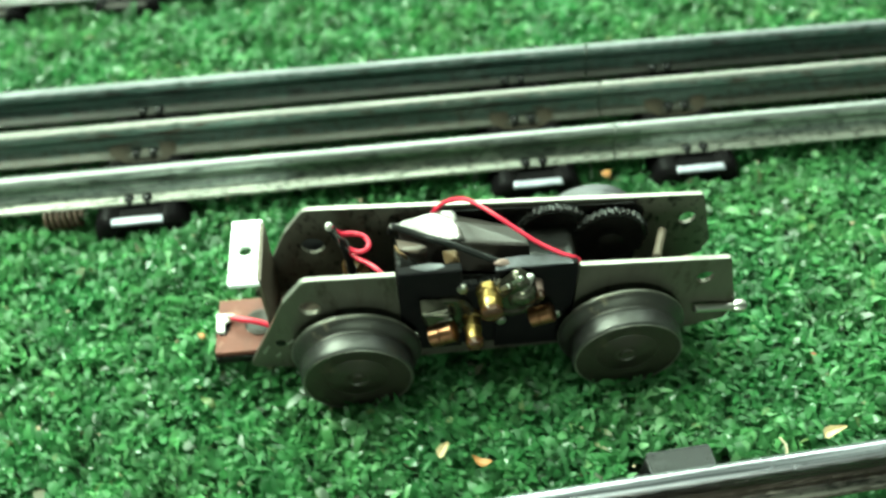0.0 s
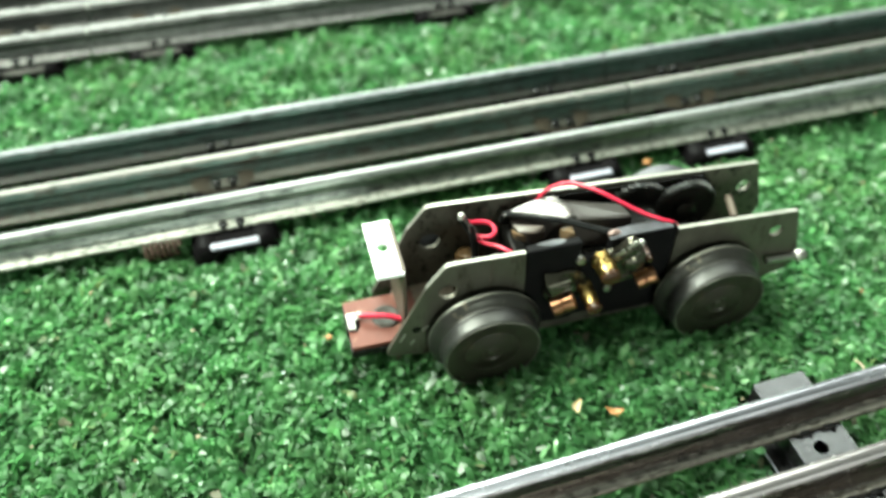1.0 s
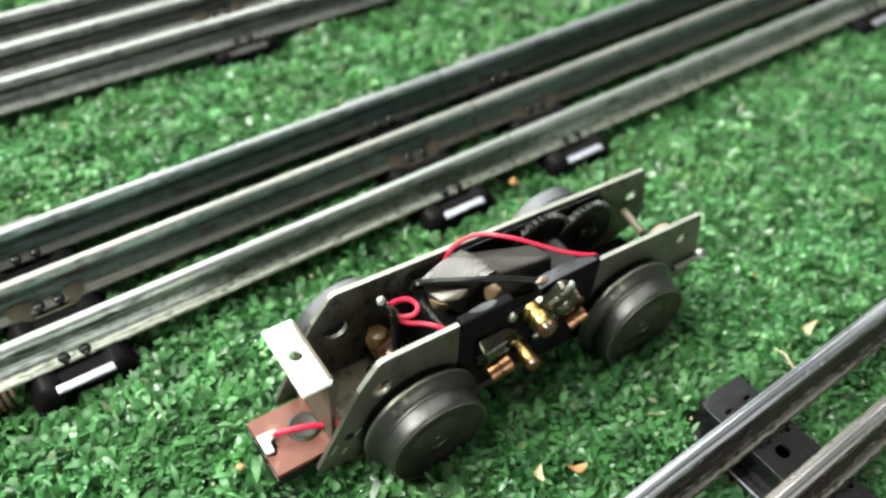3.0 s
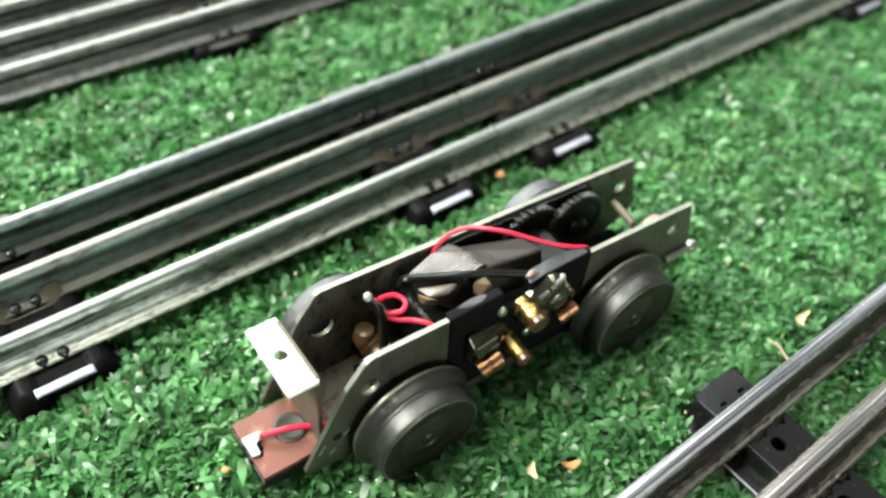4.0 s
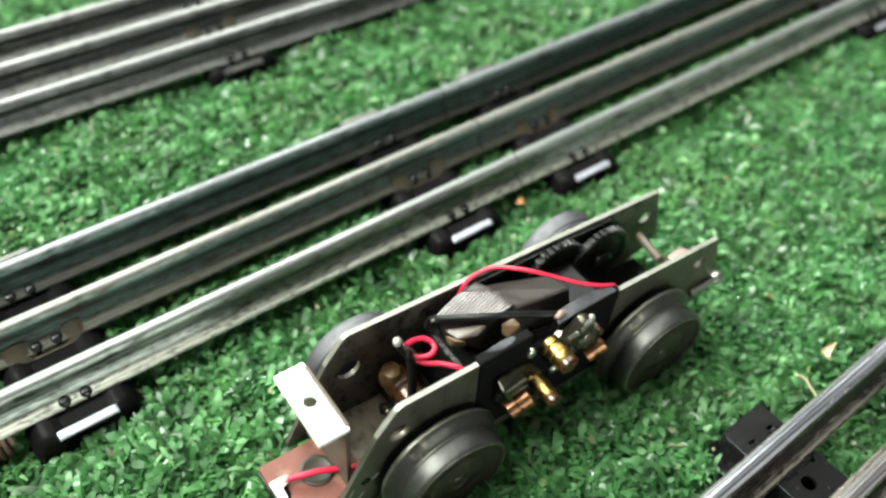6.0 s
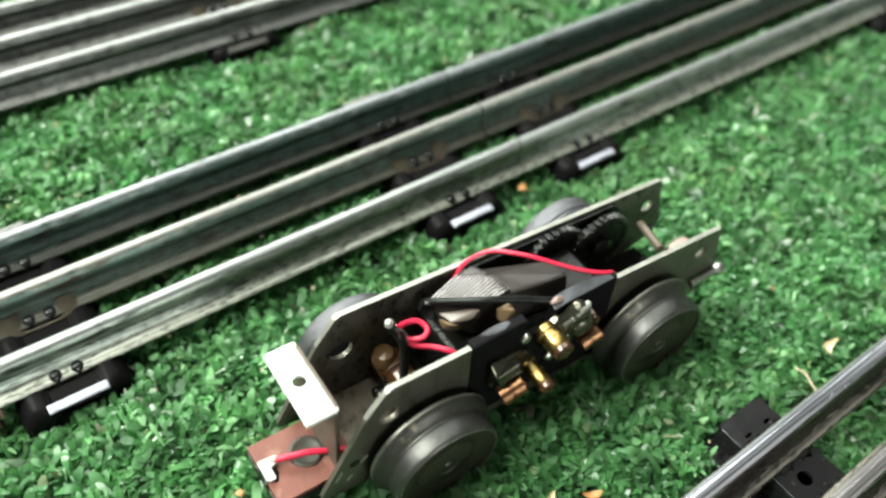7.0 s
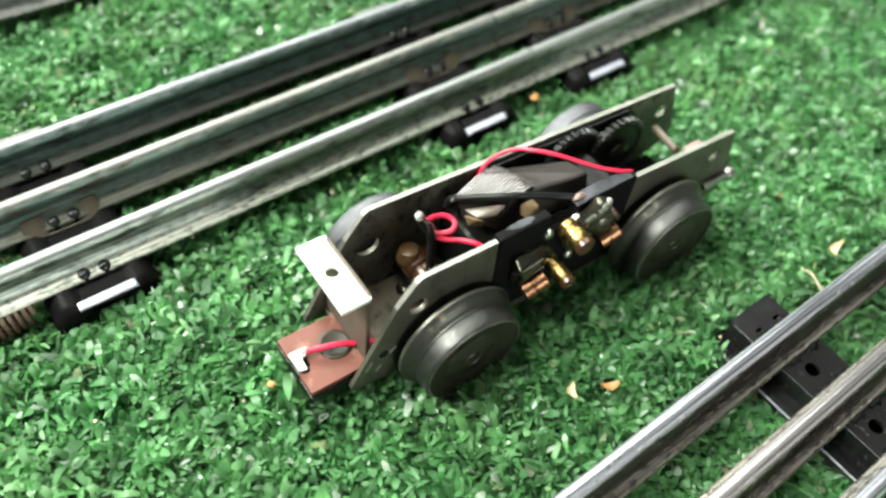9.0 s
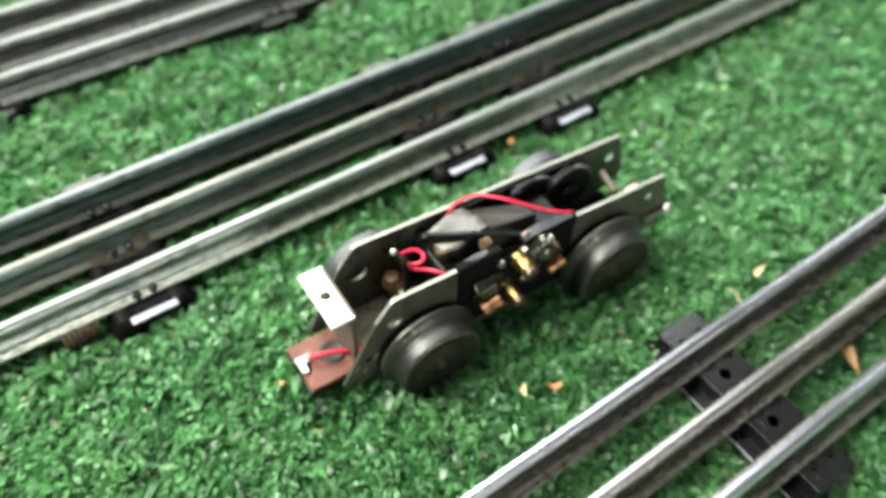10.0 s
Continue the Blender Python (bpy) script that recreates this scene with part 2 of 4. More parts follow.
BLACK_WIRE = material("black_insulation", (0.006, 0.006, 0.006), 0.3, 0.0, (0.012, 0.012, 0.012), 300, spec=0.12)
PINK = material("pinkish_metal", (0.28, 0.19, 0.17), 0.4, 0.3, (0.13, 0.085, 0.075), 300, 0.8, 0.2)
BROWNED = material("oil_browned_metal", (0.034, 0.026, 0.017), 0.5, 0.1, (0.016, 0.012, 0.009), 320, 0.8, 0.3)
EYELET = material("stained_eyelet", (0.50, 0.40, 0.31), 0.55, 0.0, (0.30, 0.22, 0.16), 320, 0.9, 0.3, 1200, 0.1)
LEAF = material("dry_leaf", (0.36, 0.20, 0.085), 0.6, 0.0, (0.20, 0.10, 0.04), 300, 0.8, 0.3)
CREAM = material("dry_crumb", (0.72, 0.58, 0.36), 0.7, 0.0, (0.5, 0.36, 0.18), 400, 0.8, 0.3, per_piece=0.25)
FLECK = material("dry_flecks", (0.42, 0.38, 0.27), 0.6, 0.0, (0.24, 0.13, 0.055), 40, 0.3)
CLAY = material("red_crumb", (0.30, 0.07, 0.04), 0.7, 0.0, (0.2, 0.05, 0.03), 500)
ORANGE = material("orange_crumb", (0.48, 0.24, 0.085), 0.6, 0.0, (0.2, 0.085, 0.03), 500)
TWIG = material("dry_twig", (0.46, 0.38, 0.27), 0.7, 0.0, (0.26, 0.19, 0.12), 500, 0.9, 0.4)
PAPER = material("pale_chip", (0.75, 0.75, 0.70), 0.6, 0.0, (0.6, 0.6, 0.55), 300)
WALL = material("wall_paint", (0.34, 0.345, 0.345), 0.85, 0.0, (0.30, 0.305, 0.305), 3, 0.6)
MAT_BASE = material("turf_backing", (0.045, 0.110, 0.042), 0.9, 0.0, (0.06, 0.062, 0.05), 160, 0.8, 0.4, 500, third=(0.5, 0.5, 0.5), third_scale=420, third_at=0.70)


def turf_material():
    m = bpy.data.materials.new("plastic_turf")
    m.use_nodes = True
    n, l = m.node_tree.nodes, m.node_tree.links
    bsdf = n["Principled BSDF"]
    geo = n.new("ShaderNodeNewGeometry")
    ramp = n.new("ShaderNodeValToRGB")
    l.new(geo.outputs["Random Per Island"], ramp.inputs["Fac"])
    stops = [(0.0, (0.065, 0.180, 0.060)), (0.3, (0.081, 0.218, 0.074)), (0.7, (0.107, 0.271, 0.095)), (0.90, (0.149, 0.334, 0.128)), (0.972, (0.256, 0.462, 0.217)), (0.976, (0.221, 0.314, 0.121)), (0.984, (0.175, 0.157, 0.097)), (0.988, (0.349, 0.450, 0.338)), (1.0, (0.489, 0.545, 0.460))]
    els = ramp.color_ramp.elements
    els[0].position, els[0].color = stops[0][0], (*stops[0][1], 1)
    els[1].position, els[1].color = stops[-1][0], (*stops[-1][1], 1)
    for p, c in stops[1:-1]:
        e = els.new(p)
        e.color = (*c, 1)
    noise_t = n.new("ShaderNodeTexNoise")
    noise_t.inputs["Scale"].default_value, noise_t.inputs["Detail"].default_value = 150, 2
    co = n.new("ShaderNodeTexCoord")
    l.new(co.outputs["Object"], noise_t.inputs["Vector"])
    rng = n.new("ShaderNodeMapRange")
    rng.inputs["From Min"].default_value, rng.inputs["From Max"].default_value = 0.3, 0.7
    rng.inputs["To Min"].default_value, rng.inputs["To Max"].default_value = 0.58, 1.5
    l.new(noise_t.outputs["Fac"], rng.inputs["Value"])
    hsv = n.new("ShaderNodeHueSaturation")
    l.new(rng.outputs["Result"], hsv.inputs["Value"])
    tint = n.new("ShaderNodeTexNoise")
    tint.inputs["Scale"].default_value, tint.inputs["Detail"].default_value = 38, 2
    l.new(co.outputs["Object"], tint.inputs["Vector"])
    turn = n.new("ShaderNodeMapRange")
    turn.inputs["From Min"].default_value, turn.inputs["From Max"].default_value = 0.35, 0.65
    turn.inputs["To Min"].default_value, turn.inputs["To Max"].default_value = 0.506, 0.490
    l.new(tint.outputs["Fac"], turn.inputs["Value"])
    l.new(turn.outputs["Result"], hsv.inputs["Hue"])
    l.new(ramp.outputs["Color"], hsv.inputs["Color"])
    l.new(hsv.outputs["Color"], bsdf.inputs["Base Color"])
    gloss = n.new("ShaderNodeTexWhiteNoise")
    gloss.noise_dimensions = "1D"
    l.new(geo.outputs["Random Per Island"], gloss.inputs["W"])
    shine = n.new("ShaderNodeMapRange")
    shine.inputs["From Max"].default_value = 0.5
    shine.inputs["To Min"].default_value, shine.inputs["To Max"].default_value = 0.10, 0.55
    l.new(gloss.outputs["Value"], shine.inputs["Value"])
    l.new(shine.outputs["Result"], bsdf.inputs["Roughness"])
    bsdf.inputs["Specular IOR Level"].default_value = 0.7
    thin = n.new("ShaderNodeBsdfTranslucent")
    l.new(hsv.outputs["Color"], thin.inputs["Color"])
    both = n.new("ShaderNodeMixShader")
    both.inputs[0].default_value = 0.55
    l.new(bsdf.outputs[0], both.inputs[1])
    l.new(thin.outputs[0], both.inputs[2])
    l.new(both.outputs[0], n["Material Output"].inputs[0])
    return m


TURF = turf_material()

# ---- building helpers (lengths in millimetres) ----
MM = 0.001


def part(name, bm, mat, parent=None, label="", smooth=False):
    """Links a bmesh, drawn in millimetres, as one mesh object."""
    bmesh.ops.recalc_face_normals(bm, faces=bm.faces)
    bm.transform(Matrix.Scale(MM, 4))
    me = bpy.data.meshes.new(name)
    for f in bm.faces:
        f.smooth = smooth
    bm.to_mesh(me)
    bm.free()
    if smooth:
        me.set_sharp_from_angle(angle=radians(38))
    me.materials.append(mat)
    ob = new(name, me)
    if parent:
        ob.parent = parent
    if label:
        ob["label"] = label
    return ob


def thing(name, m, label, category, group="", kind=""):
    ob = new(name)
    ob.matrix_world = m
    ob.empty_display_size = 0.01
    return tagged(ob, label, category, group, kind)


def box(x0, x1, y0, y1, z0, z1, bevel=0.0, bm=None):
    own = bmesh.new()
    bmesh.ops.create_cube(own, size=1)
    own.transform(Matrix.Translation(((x0 + x1) / 2, (y0 + y1) / 2, (z0 + z1) / 2)) @ Matrix.Diagonal((x1 - x0, y1 - y0, z1 - z0, 1)))
    if bevel:
        bmesh.ops.bevel(own, geom=own.edges[:], offset=bevel, segments=2, affect="EDGES", profile=0.5)
    return join(bm, own)


def join(bm, own):
    if bm is None:
        return own
    me = bpy.data.meshes.new("tmp")
    own.to_mesh(me)
    own.free()
    bm.from_mesh(me)
    bpy.data.meshes.remove(me)
    return bm


def moved(bm, m):
    bm.transform(m)
    return bm


def lathe(profile, segs=48, axis="y", at=(0, 0, 0), bm=None):
    """Turns a profile of (radius, height) about an axis."""
    own = bmesh.new()
    rings = []
    for r, h in profile:
        ring = []
        for k in range(segs):
            a = 2 * math.pi * k / segs
            c, s = r * math.cos(a), r * math.sin(a)
            ring.append(own.verts.new({"y": (c, h, s), "z": (c, s, h), "x": (h, c, s)}[axis]))
        rings.append(ring)
    for a, b in zip(rings, rings[1:]):
        for k in range(segs):
            own.faces.new((a[k], a[(k + 1) % segs], b[(k + 1) % segs], b[k]))
    for ring in (rings[0], rings[-1]):
        own.faces.new(ring)
    own.transform(Matrix.Translation(at))
    return join(bm, own)


def rod(a, b, r, segs=16, bevel=0.0, bm=None):
    """A round bar from a to b with softened ends."""
    a, b = Vector(a), Vector(b)
    n = (b - a).length
    e = bevel or r * 0.25
    own = lathe([(r - e, 0), (r, e), (r, n - e), (r - e, n)], segs, "z")
    own.transform(Matrix.Translation(a) @ (b - a).to_track_quat("Z", "Y").to_matrix().to_4x4())
    return join(bm, own)


def glide(points, steps=8):
    """A smooth line through the points."""
    pts = [Vector(p) for p in points]
    pts = [2 * pts[0] - pts[1]] + pts + [2 * pts[-1] - pts[-2]]
    out = []
    for i in range(1, len(pts) - 2):
        p0, p1, p2, p3 = pts[i - 1 : i + 3]
        for k in range(steps):
            t = k / steps
            out.append(0.5 * ((2 * p1) + (p2 - p0) * t + (2 * p0 - 5 * p1 + 4 * p2 - p3) * t * t + (3 * p1 - p0 - 3 * p2 + p3) * t**3))
    out.append(pts[-2])
    return out


def tube(points, r, segs=10, steps=8):
    line = glide(points, steps)
    bm = bmesh.new()
    rings, side = [], None
    for i, p in enumerate(line):
        d = (line[min(i + 1, len(line) - 1)] - line[max(i - 1, 0)]).normalized()
        if side is None:
            side = d.orthogonal().normalized()
        side = (side - d * side.dot(d)).normalized()
        up = d.cross(side)
        rings.append([bm.verts.new(p + r * (math.cos(2 * math.pi * k / segs) * side + math.sin(2 * math.pi * k / segs) * up)) for k in range(segs)])
    for a, b in zip(rings, rings[1:]):
        for k in range(segs):
            bm.faces.new((a[k], a[(k + 1) % segs], b[(k + 1) % segs], b[k]))
    bm.faces.new(rings[0]), bm.faces.new(rings[-1])
    return bm


def sheet(outline, holes, y0, y1):
    """A plate in the x-z plane from y0 to y1, with round holes (x, z, rx, rz)."""
    bm = bmesh.new()
    edges = []
    for loop in [outline] + [[(x + a * math.cos(2 * math.pi * k / 20), z + b * math.sin(2 * math.pi * k / 20)) for k in range(20)] for x, z, a, b in holes]:
        vs = [bm.verts.new((x, y0, z)) for x, z in loop]
        edges += [bm.edges.new((vs[k], vs[(k + 1) % len(vs)])) for k in range(len(vs))]
    bmesh.ops.triangle_fill(bm, use_beauty=True, edges=edges)
    got = bmesh.ops.extrude_face_region(bm, geom=bm.faces[:])
    bmesh.ops.translate(bm, vec=(0, y1 - y0, 0), verts=[v for v in got["geom"] if isinstance(v, bmesh.types.BMVert)])
    return bm


def rounded(points, radii, n=5):
    """Corners of an outline rounded by the given radii."""
    out = []
    for i, p in enumerate(points):
        p = Vector(p)
        a, b = Vector(points[i - 1]), Vector(points[(i + 1) % len(points)])
        r = radii[i]
        if not r:
            out.append(tuple(p))
            continue
        u, v = (a - p).normalized(), (b - p).normalized()
        half = u.angle(v) / 2
        d = r / math.tan(half)
        for k in range(n + 1):
            t = k / n
            q = (p + u * d) * (1 - t) ** 2 + p * 2 * t * (1 - t) + (p + v * d) * t * t
            out.append(tuple(q))
    return out


# ---- the room, far from the table ----
def wall(name, x0, x1, y0, y1, z0, z1):
    return tagged(part(name, box(x0, x1, y0, y1, z0, z1), WALL), "plain grey painted wall around the layout", "wall", "", "structure")


wall("wall_north", -2600, 2600, 2600, 2700, -900, 2000)
wall("wall_south", -2600, 2600, -2700, -2600, -900, 2000)
wall("wall_east", 2600, 2700, -2700, 2700, -900, 2000)
wall("wall_west", -2700, -2600, -2700, 2700, -900, 2000)
tagged(part("ceiling", box(-2700, 2700, -2700, 2700, 2000, 2100), WALL), "plain grey ceiling over the layout", "ceiling", "", "structure")

def hull(points, smooth=False, bevel=0.0):
    bm = bmesh.new()
    for p in points:
        bm.verts.new(p)
    got = bmesh.ops.convex_hull(bm, input=bm.verts[:])
    bmesh.ops.delete(bm, geom=[v for v in bm.verts if not v.link_faces], context="VERTS")
    if bevel:
        bmesh.ops.bevel(bm, geom=bm.edges[:], offset=bevel, segments=2, affect="EDGES", profile=0.5)
    return bm


# ---- where the tracks lie: front rail at x = 0, slope, rail spacing, tie overhang, section starts, ties of a section ----
TRACK_B = (140.0, 0.0, 17.25, -10.3, (44.7 - 508, 44.7 - 254, 44.7, 44.7 + 254), (22, 128.8, 232.2))
TRACK_A = (233.0, -0.015, 16.6, -8.0, (-116.7 - 254, -116.7, -116.7 + 254), (22.5, 123, 232))
TRACK_C = (4.2, 0.037, 16.5, -11.0, (-97 - 254, -97, -97 + 254), (21, 134.4, 238))
LONG_TIES = (22, 168)
FOOTPRINTS = []
for y0_, sl_, gap_, over_, starts_, ties_ in (TRACK_B, TRACK_A, TRACK_C):
    for x0_ in starts_:
        for t_ in (ties_ if x0_ != 44.7 else LONG_TIES):
            at_ = y0_ + sl_ * (x0_ + t_)
            FOOTPRINTS.append((x0_ + t_, at_ + over_ - 1.5, at_ + 2 * gap_ - over_ + 1.5, 12.5 if y0_ > 100 else 12.0))

# ---- turf ----
GROUND = -4.5
tagged(part("ground", box(-2600, 2600, -2600, 2600, GROUND - 6, GROUND), MAT_BASE), "dark green backing of the artificial turf", "ground", "", "structure")


def turf():
    """Short curled plastic flakes, thickest where the tracks lie; none inside the ties."""
    rng = np.random.default_rng(7)
    patches = [(-170, 290, -30, 132, 2.0), (-170, 290, 132, 300, 1.5), (-240, -170, -40, 330, 0.8), (290, 330, -40, 330, 0.8), (-170, 290, 300, 330, 0.8), (-420, -240, 0, 520, 0.3), (-240, 600, 330, 560, 0.3), (330, 620, -40, 330, 0.3)]
    outer = [(-900, 1000, 560, 1000, 0.03), (-900, 1000, -500, -40, 0.03), (-900, -420, -40, 560, 0.03), (620, 1000, -40, 560, 0.03), (-420, -240, -40, 0, 0.2)]
    inner_count = sum(int((x1 - x0) * (y1 - y0) * d) for x0, x1, y0, y1, d in patches)
    patches += outer
    xs, ys = [], []
    for x0, x1, y0, y1, d in patches:
        k = int((x1 - x0) * (y1 - y0) * d)
        xs.append(rng.uniform(x0, x1, k))
        ys.append(rng.uniform(y0, y1, k))
    x, y = np.concatenate(xs), np.concatenate(ys)
    keep = np.ones(len(x), bool)
    grow = np.where(np.arange(len(x)) < inner_count, 1.0, 2.2)
    for cx, y0, y1, half in FOOTPRINTS:
        keep &= ~((abs(x - cx) < half) & (y > y0) & (y < y1))
    # worn spots where the backing shows through
    bare = np.array([noise.noise((a * 0.11, b * 0.11, 40.0)) for a, b in zip(x, y)])
    keep &= ~((bare > 0.42) & (rng.random(len(x)) < 0.7))
    x, y, grow = x[keep], y[keep], grow[keep]
    k = len(x)
    clump = np.array([0.8 * noise.noise((a * 0.06, b * 0.06, 3.1)) + 0.9 * noise.noise((a * 0.17, b * 0.17, 8.7)) for a, b in zip(x, y)])
    flow = np.array([noise.noise((a * 0.035, b * 0.035, 21.0)) for a, b in zip(x, y)])
    top = 0.7 + 2.3 * clump + rng.normal(0, 1.1, k)
    # flakes under the rails stay pressed down
    for c0, sl in ((140.0, 0.0), (233.0, -0.015), (4.2, 0.037)):
        near = c0 + sl * x
        pressed = (y > near - 6) & (y < near + 40)
        top = np.where(pressed, np.minimum(top, (1.0 if c0 > 100 else -1.2) + rng.normal(0, 0.6, k)), top)
    dip = np.clip((y - 112.0) / 20.0, 0, 1)
    top = top - np.where(y < 135, 2.4 * dip * dip, 0)
    yaw = 7.0 * flow + rng.normal(0, 1.1, k) + np.pi * (rng.random(k) < 0.3)
    lean = rng.uniform(0.0, 0.8, k)
    size, wide = rng.uniform(3.0, 7.0, k) * np.minimum(grow, 1.5), np.where(rng.random(k) < 0.5, rng.uniform(0.6, 1.15, k), rng.uniform(1.1, 2.2, k)) * grow
    bend = lean + rng.uniform(0.15, 0.8, k)
    aim = lambda a: np.stack([np.cos(yaw) * np.sin(a), np.sin(yaw) * np.sin(a), np.cos(a)], 1)
    # blades twist from root to tip
    spin, twist = rng.normal(0, 0.45, k), rng.normal(0, 0.75, k)

    def side(angle, a):
        flat = np.stack([-np.sin(yaw), np.cos(yaw), np.zeros(k)], 1)
        face = np.stack([np.cos(yaw) * np.cos(a), np.sin(yaw) * np.cos(a), -np.sin(a)], 1)
        return (flat * np.cos(angle)[:, None] + face * np.sin(angle)[:, None]) * (wide / 2)[:, None]

    mid = np.stack([x, y, top - 0.45 * size * np.cos(bend)], 1)
    low = mid - aim(lean) * (0.55 * size)[:, None]
    high = mid + aim(bend) * (0.34 * size)[:, None]
    tip = high + aim(bend + 0.5) * (0.22 * size)[:, None]
    s0, s1, s2 = side(spin - twist, lean), side(spin, lean), side(spin + twist, bend)
    v = np.stack([low - 0.8 * s0, low + 0.8 * s0, mid - s1, mid + s1, high - s2, high + s2, tip - 0.42 * s2, tip + 0.36 * s2], 1).reshape(-1, 3) * MM
    base = np.arange(k) * 8
    loops = np.concatenate([base[:, None] + np.array([0, 1, 3, 2, 2, 3, 5, 4, 4, 5, 7, 6])], 1).ravel()
    starts = (np.arange(k)[:, None] * 12 + np.array([0, 4, 8])).ravel()
    me = bpy.data.meshes.new("turf")
    me.vertices.add(len(v))
    me.vertices.foreach_set("co", v.astype(np.float32).ravel())
    me.loops.add(len(loops))
    me.loops.foreach_set("vertex_index", loops.astype(np.int32))
    me.polygons.add(len(starts))
    me.polygons.foreach_set("loop_start", starts.astype(np.int32))
    me.polygons.foreach_set("use_smooth", np.ones(len(starts), dtype=bool))
    me.update(calc_edges=True)
    me.materials.append(TURF)
    tagged(new("turf", me), "short bright green plastic turf of curled blades", "grass", "", "stuff")


turf()


# ---- tracks ----
def rail_profile(foot, w=2.1):
    """Tubular head on a pinched web over a spread foot, rolled from tinplate."""
    right = [(w * math.sin(a), 9.7 + 2.3 * math.cos(a)) for a in np.linspace(0, math.pi / 2, 11)]
    right += [(w * 0.97, 9.2), (w * 0.86, 8.8), (w * 0.72, 8.5), (w * 0.66, 8.1), (w * 0.68, 7.6), (w * 0.78, 7.1), (w * 0.88, 6.8), (w * 0.76, 6.65), (w * 0.82, 6.4), (w * 1.0, 6.05), (foot * 0.46, 5.65), (foot * 0.56, 5.25)]
    right += [(foot * 0.7, 4.92), (foot * 0.86, 4.68), (foot - 0.25, 4.5), (foot, 4.25), (foot, 3.85), (foot - 0.25, 3.6), (0.6, 3.4)]
    return right + [(-a, b) for a, b in reversed(right[1:])]


def rail(length, foot, w=2.1, tall=1.0, lean=0.0):
    bm = bmesh.new()
    prof = [(a + lean * (b - 3.5), 3.5 + (b - 3.5) * tall) for a, b in rail_profile(foot, w)]
    n = max(2, int(length / 12))
    rows = [[bm.verts.new((length * i / n, a, b)) for a, b in prof] for i in range(n + 1)]
    for p, q in zip(rows, rows[1:]):
        for k in range(len(prof)):
            bm.faces.new((p[k], p[(k + 1) % len(prof)], q[(k + 1) % len(prof)], q[k]))
    bm.faces.new(rows[0]), bm.faces.new(rows[-1])
    return bm


def prism(profile, xs, taper=0.0):
    """A profile of (y, z) drawn out along x."""
    bm = bmesh.new()
    rows = [[bm.verts.new((x, a, b)) for a, b in profile] for x in xs]
    for v in rows[0] + rows[-1]:
        v.co.z -= taper
    for p, q in zip(rows, rows[1:]):
        for k in range(len(profile)):
            bm.faces.new((p[k], p[(k + 1) % len(profile)], q[(k + 1) % len(profile)], q[k]))
    bm.faces.new(rows[0]), bm.faces.new(rows[-1])
    return bm


def splayed_tie(front, back):
    """Pressed channel: a narrow sunk top and broad side lobes that run down into the turf."""
    top, w, z0, t = 2.9, 6.4, -4.4, 0.8
    half = [(w - 1.2, top), (w - 0.2, top + 0.9), (w + 0.9, top + 1.3), (w + 2.6, top + 1.0), (w + 4.2, top - 0.4), (w + 5.2, 0.6), (w + 5.6, -1.8), (w + 5.6, z0)]
    inner = [(a - t, b - 0.5) for a, b in half]
    prof = [(-a, b) for a, b in half[::-1]] + half + inner[::-1] + [(-a, b) for a, b in inner]
    own = bmesh.new()
    rows = []
    nose = ((-0.7, 0.62, 2.2), (-0.35, 0.84, 1.0), (0.4, 0.95, 0.35), (1.8, 1.0, 0.0))
    for yy, k, drop in [(front + a, k, d) for a, k, d in nose] + [(back - a, k, d) for a, k, d in reversed(nose)]:
        rows.append([own.verts.new((a * k, yy, max(z0, b - drop))) for a, b in prof])
    for p, q in zip(rows, rows[1:]):
        for k in range(len(prof)):
            own.faces.new((p[k], p[(k + 1) % len(prof)], q[(k + 1) % len(prof)], q[k]))
    own.faces.new(rows[0]), own.faces.new(rows[-1])
    return own


def flat_tie(front, back, gap):
    """Inverted channel with drilled holes and folded edges."""
    own = sheet(rounded([(-6.6, front), (6.6, front), (6.6, back), (-6.6, back)], [0.8] * 4), [(-1.1, gap * 0.5 + 0.5, 1.7, 1.7), (-1.1, gap * 1.5 + 0.5, 1.7, 1.7), (4.1, gap * 1.5 + 3.4, 0.7, 0.6), (4.1, gap * 0.5 + 3.4, 0.7, 0.6), (-3.0, gap * 2 + 5.7, 1.1, 0.4), (3.2, gap * 2 + 5.7, 1.1, 0.45), (-3.0, -5.7, 1.1, 0.4), (3.2, -5.7, 1.1, 0.4)], 0, 0.8)
    own.transform(Matrix(((1, 0, 0, 0), (0, 0, 1, 0), (0, 1, 0, 6.1), (0, 0, 0, 1))))
    return own


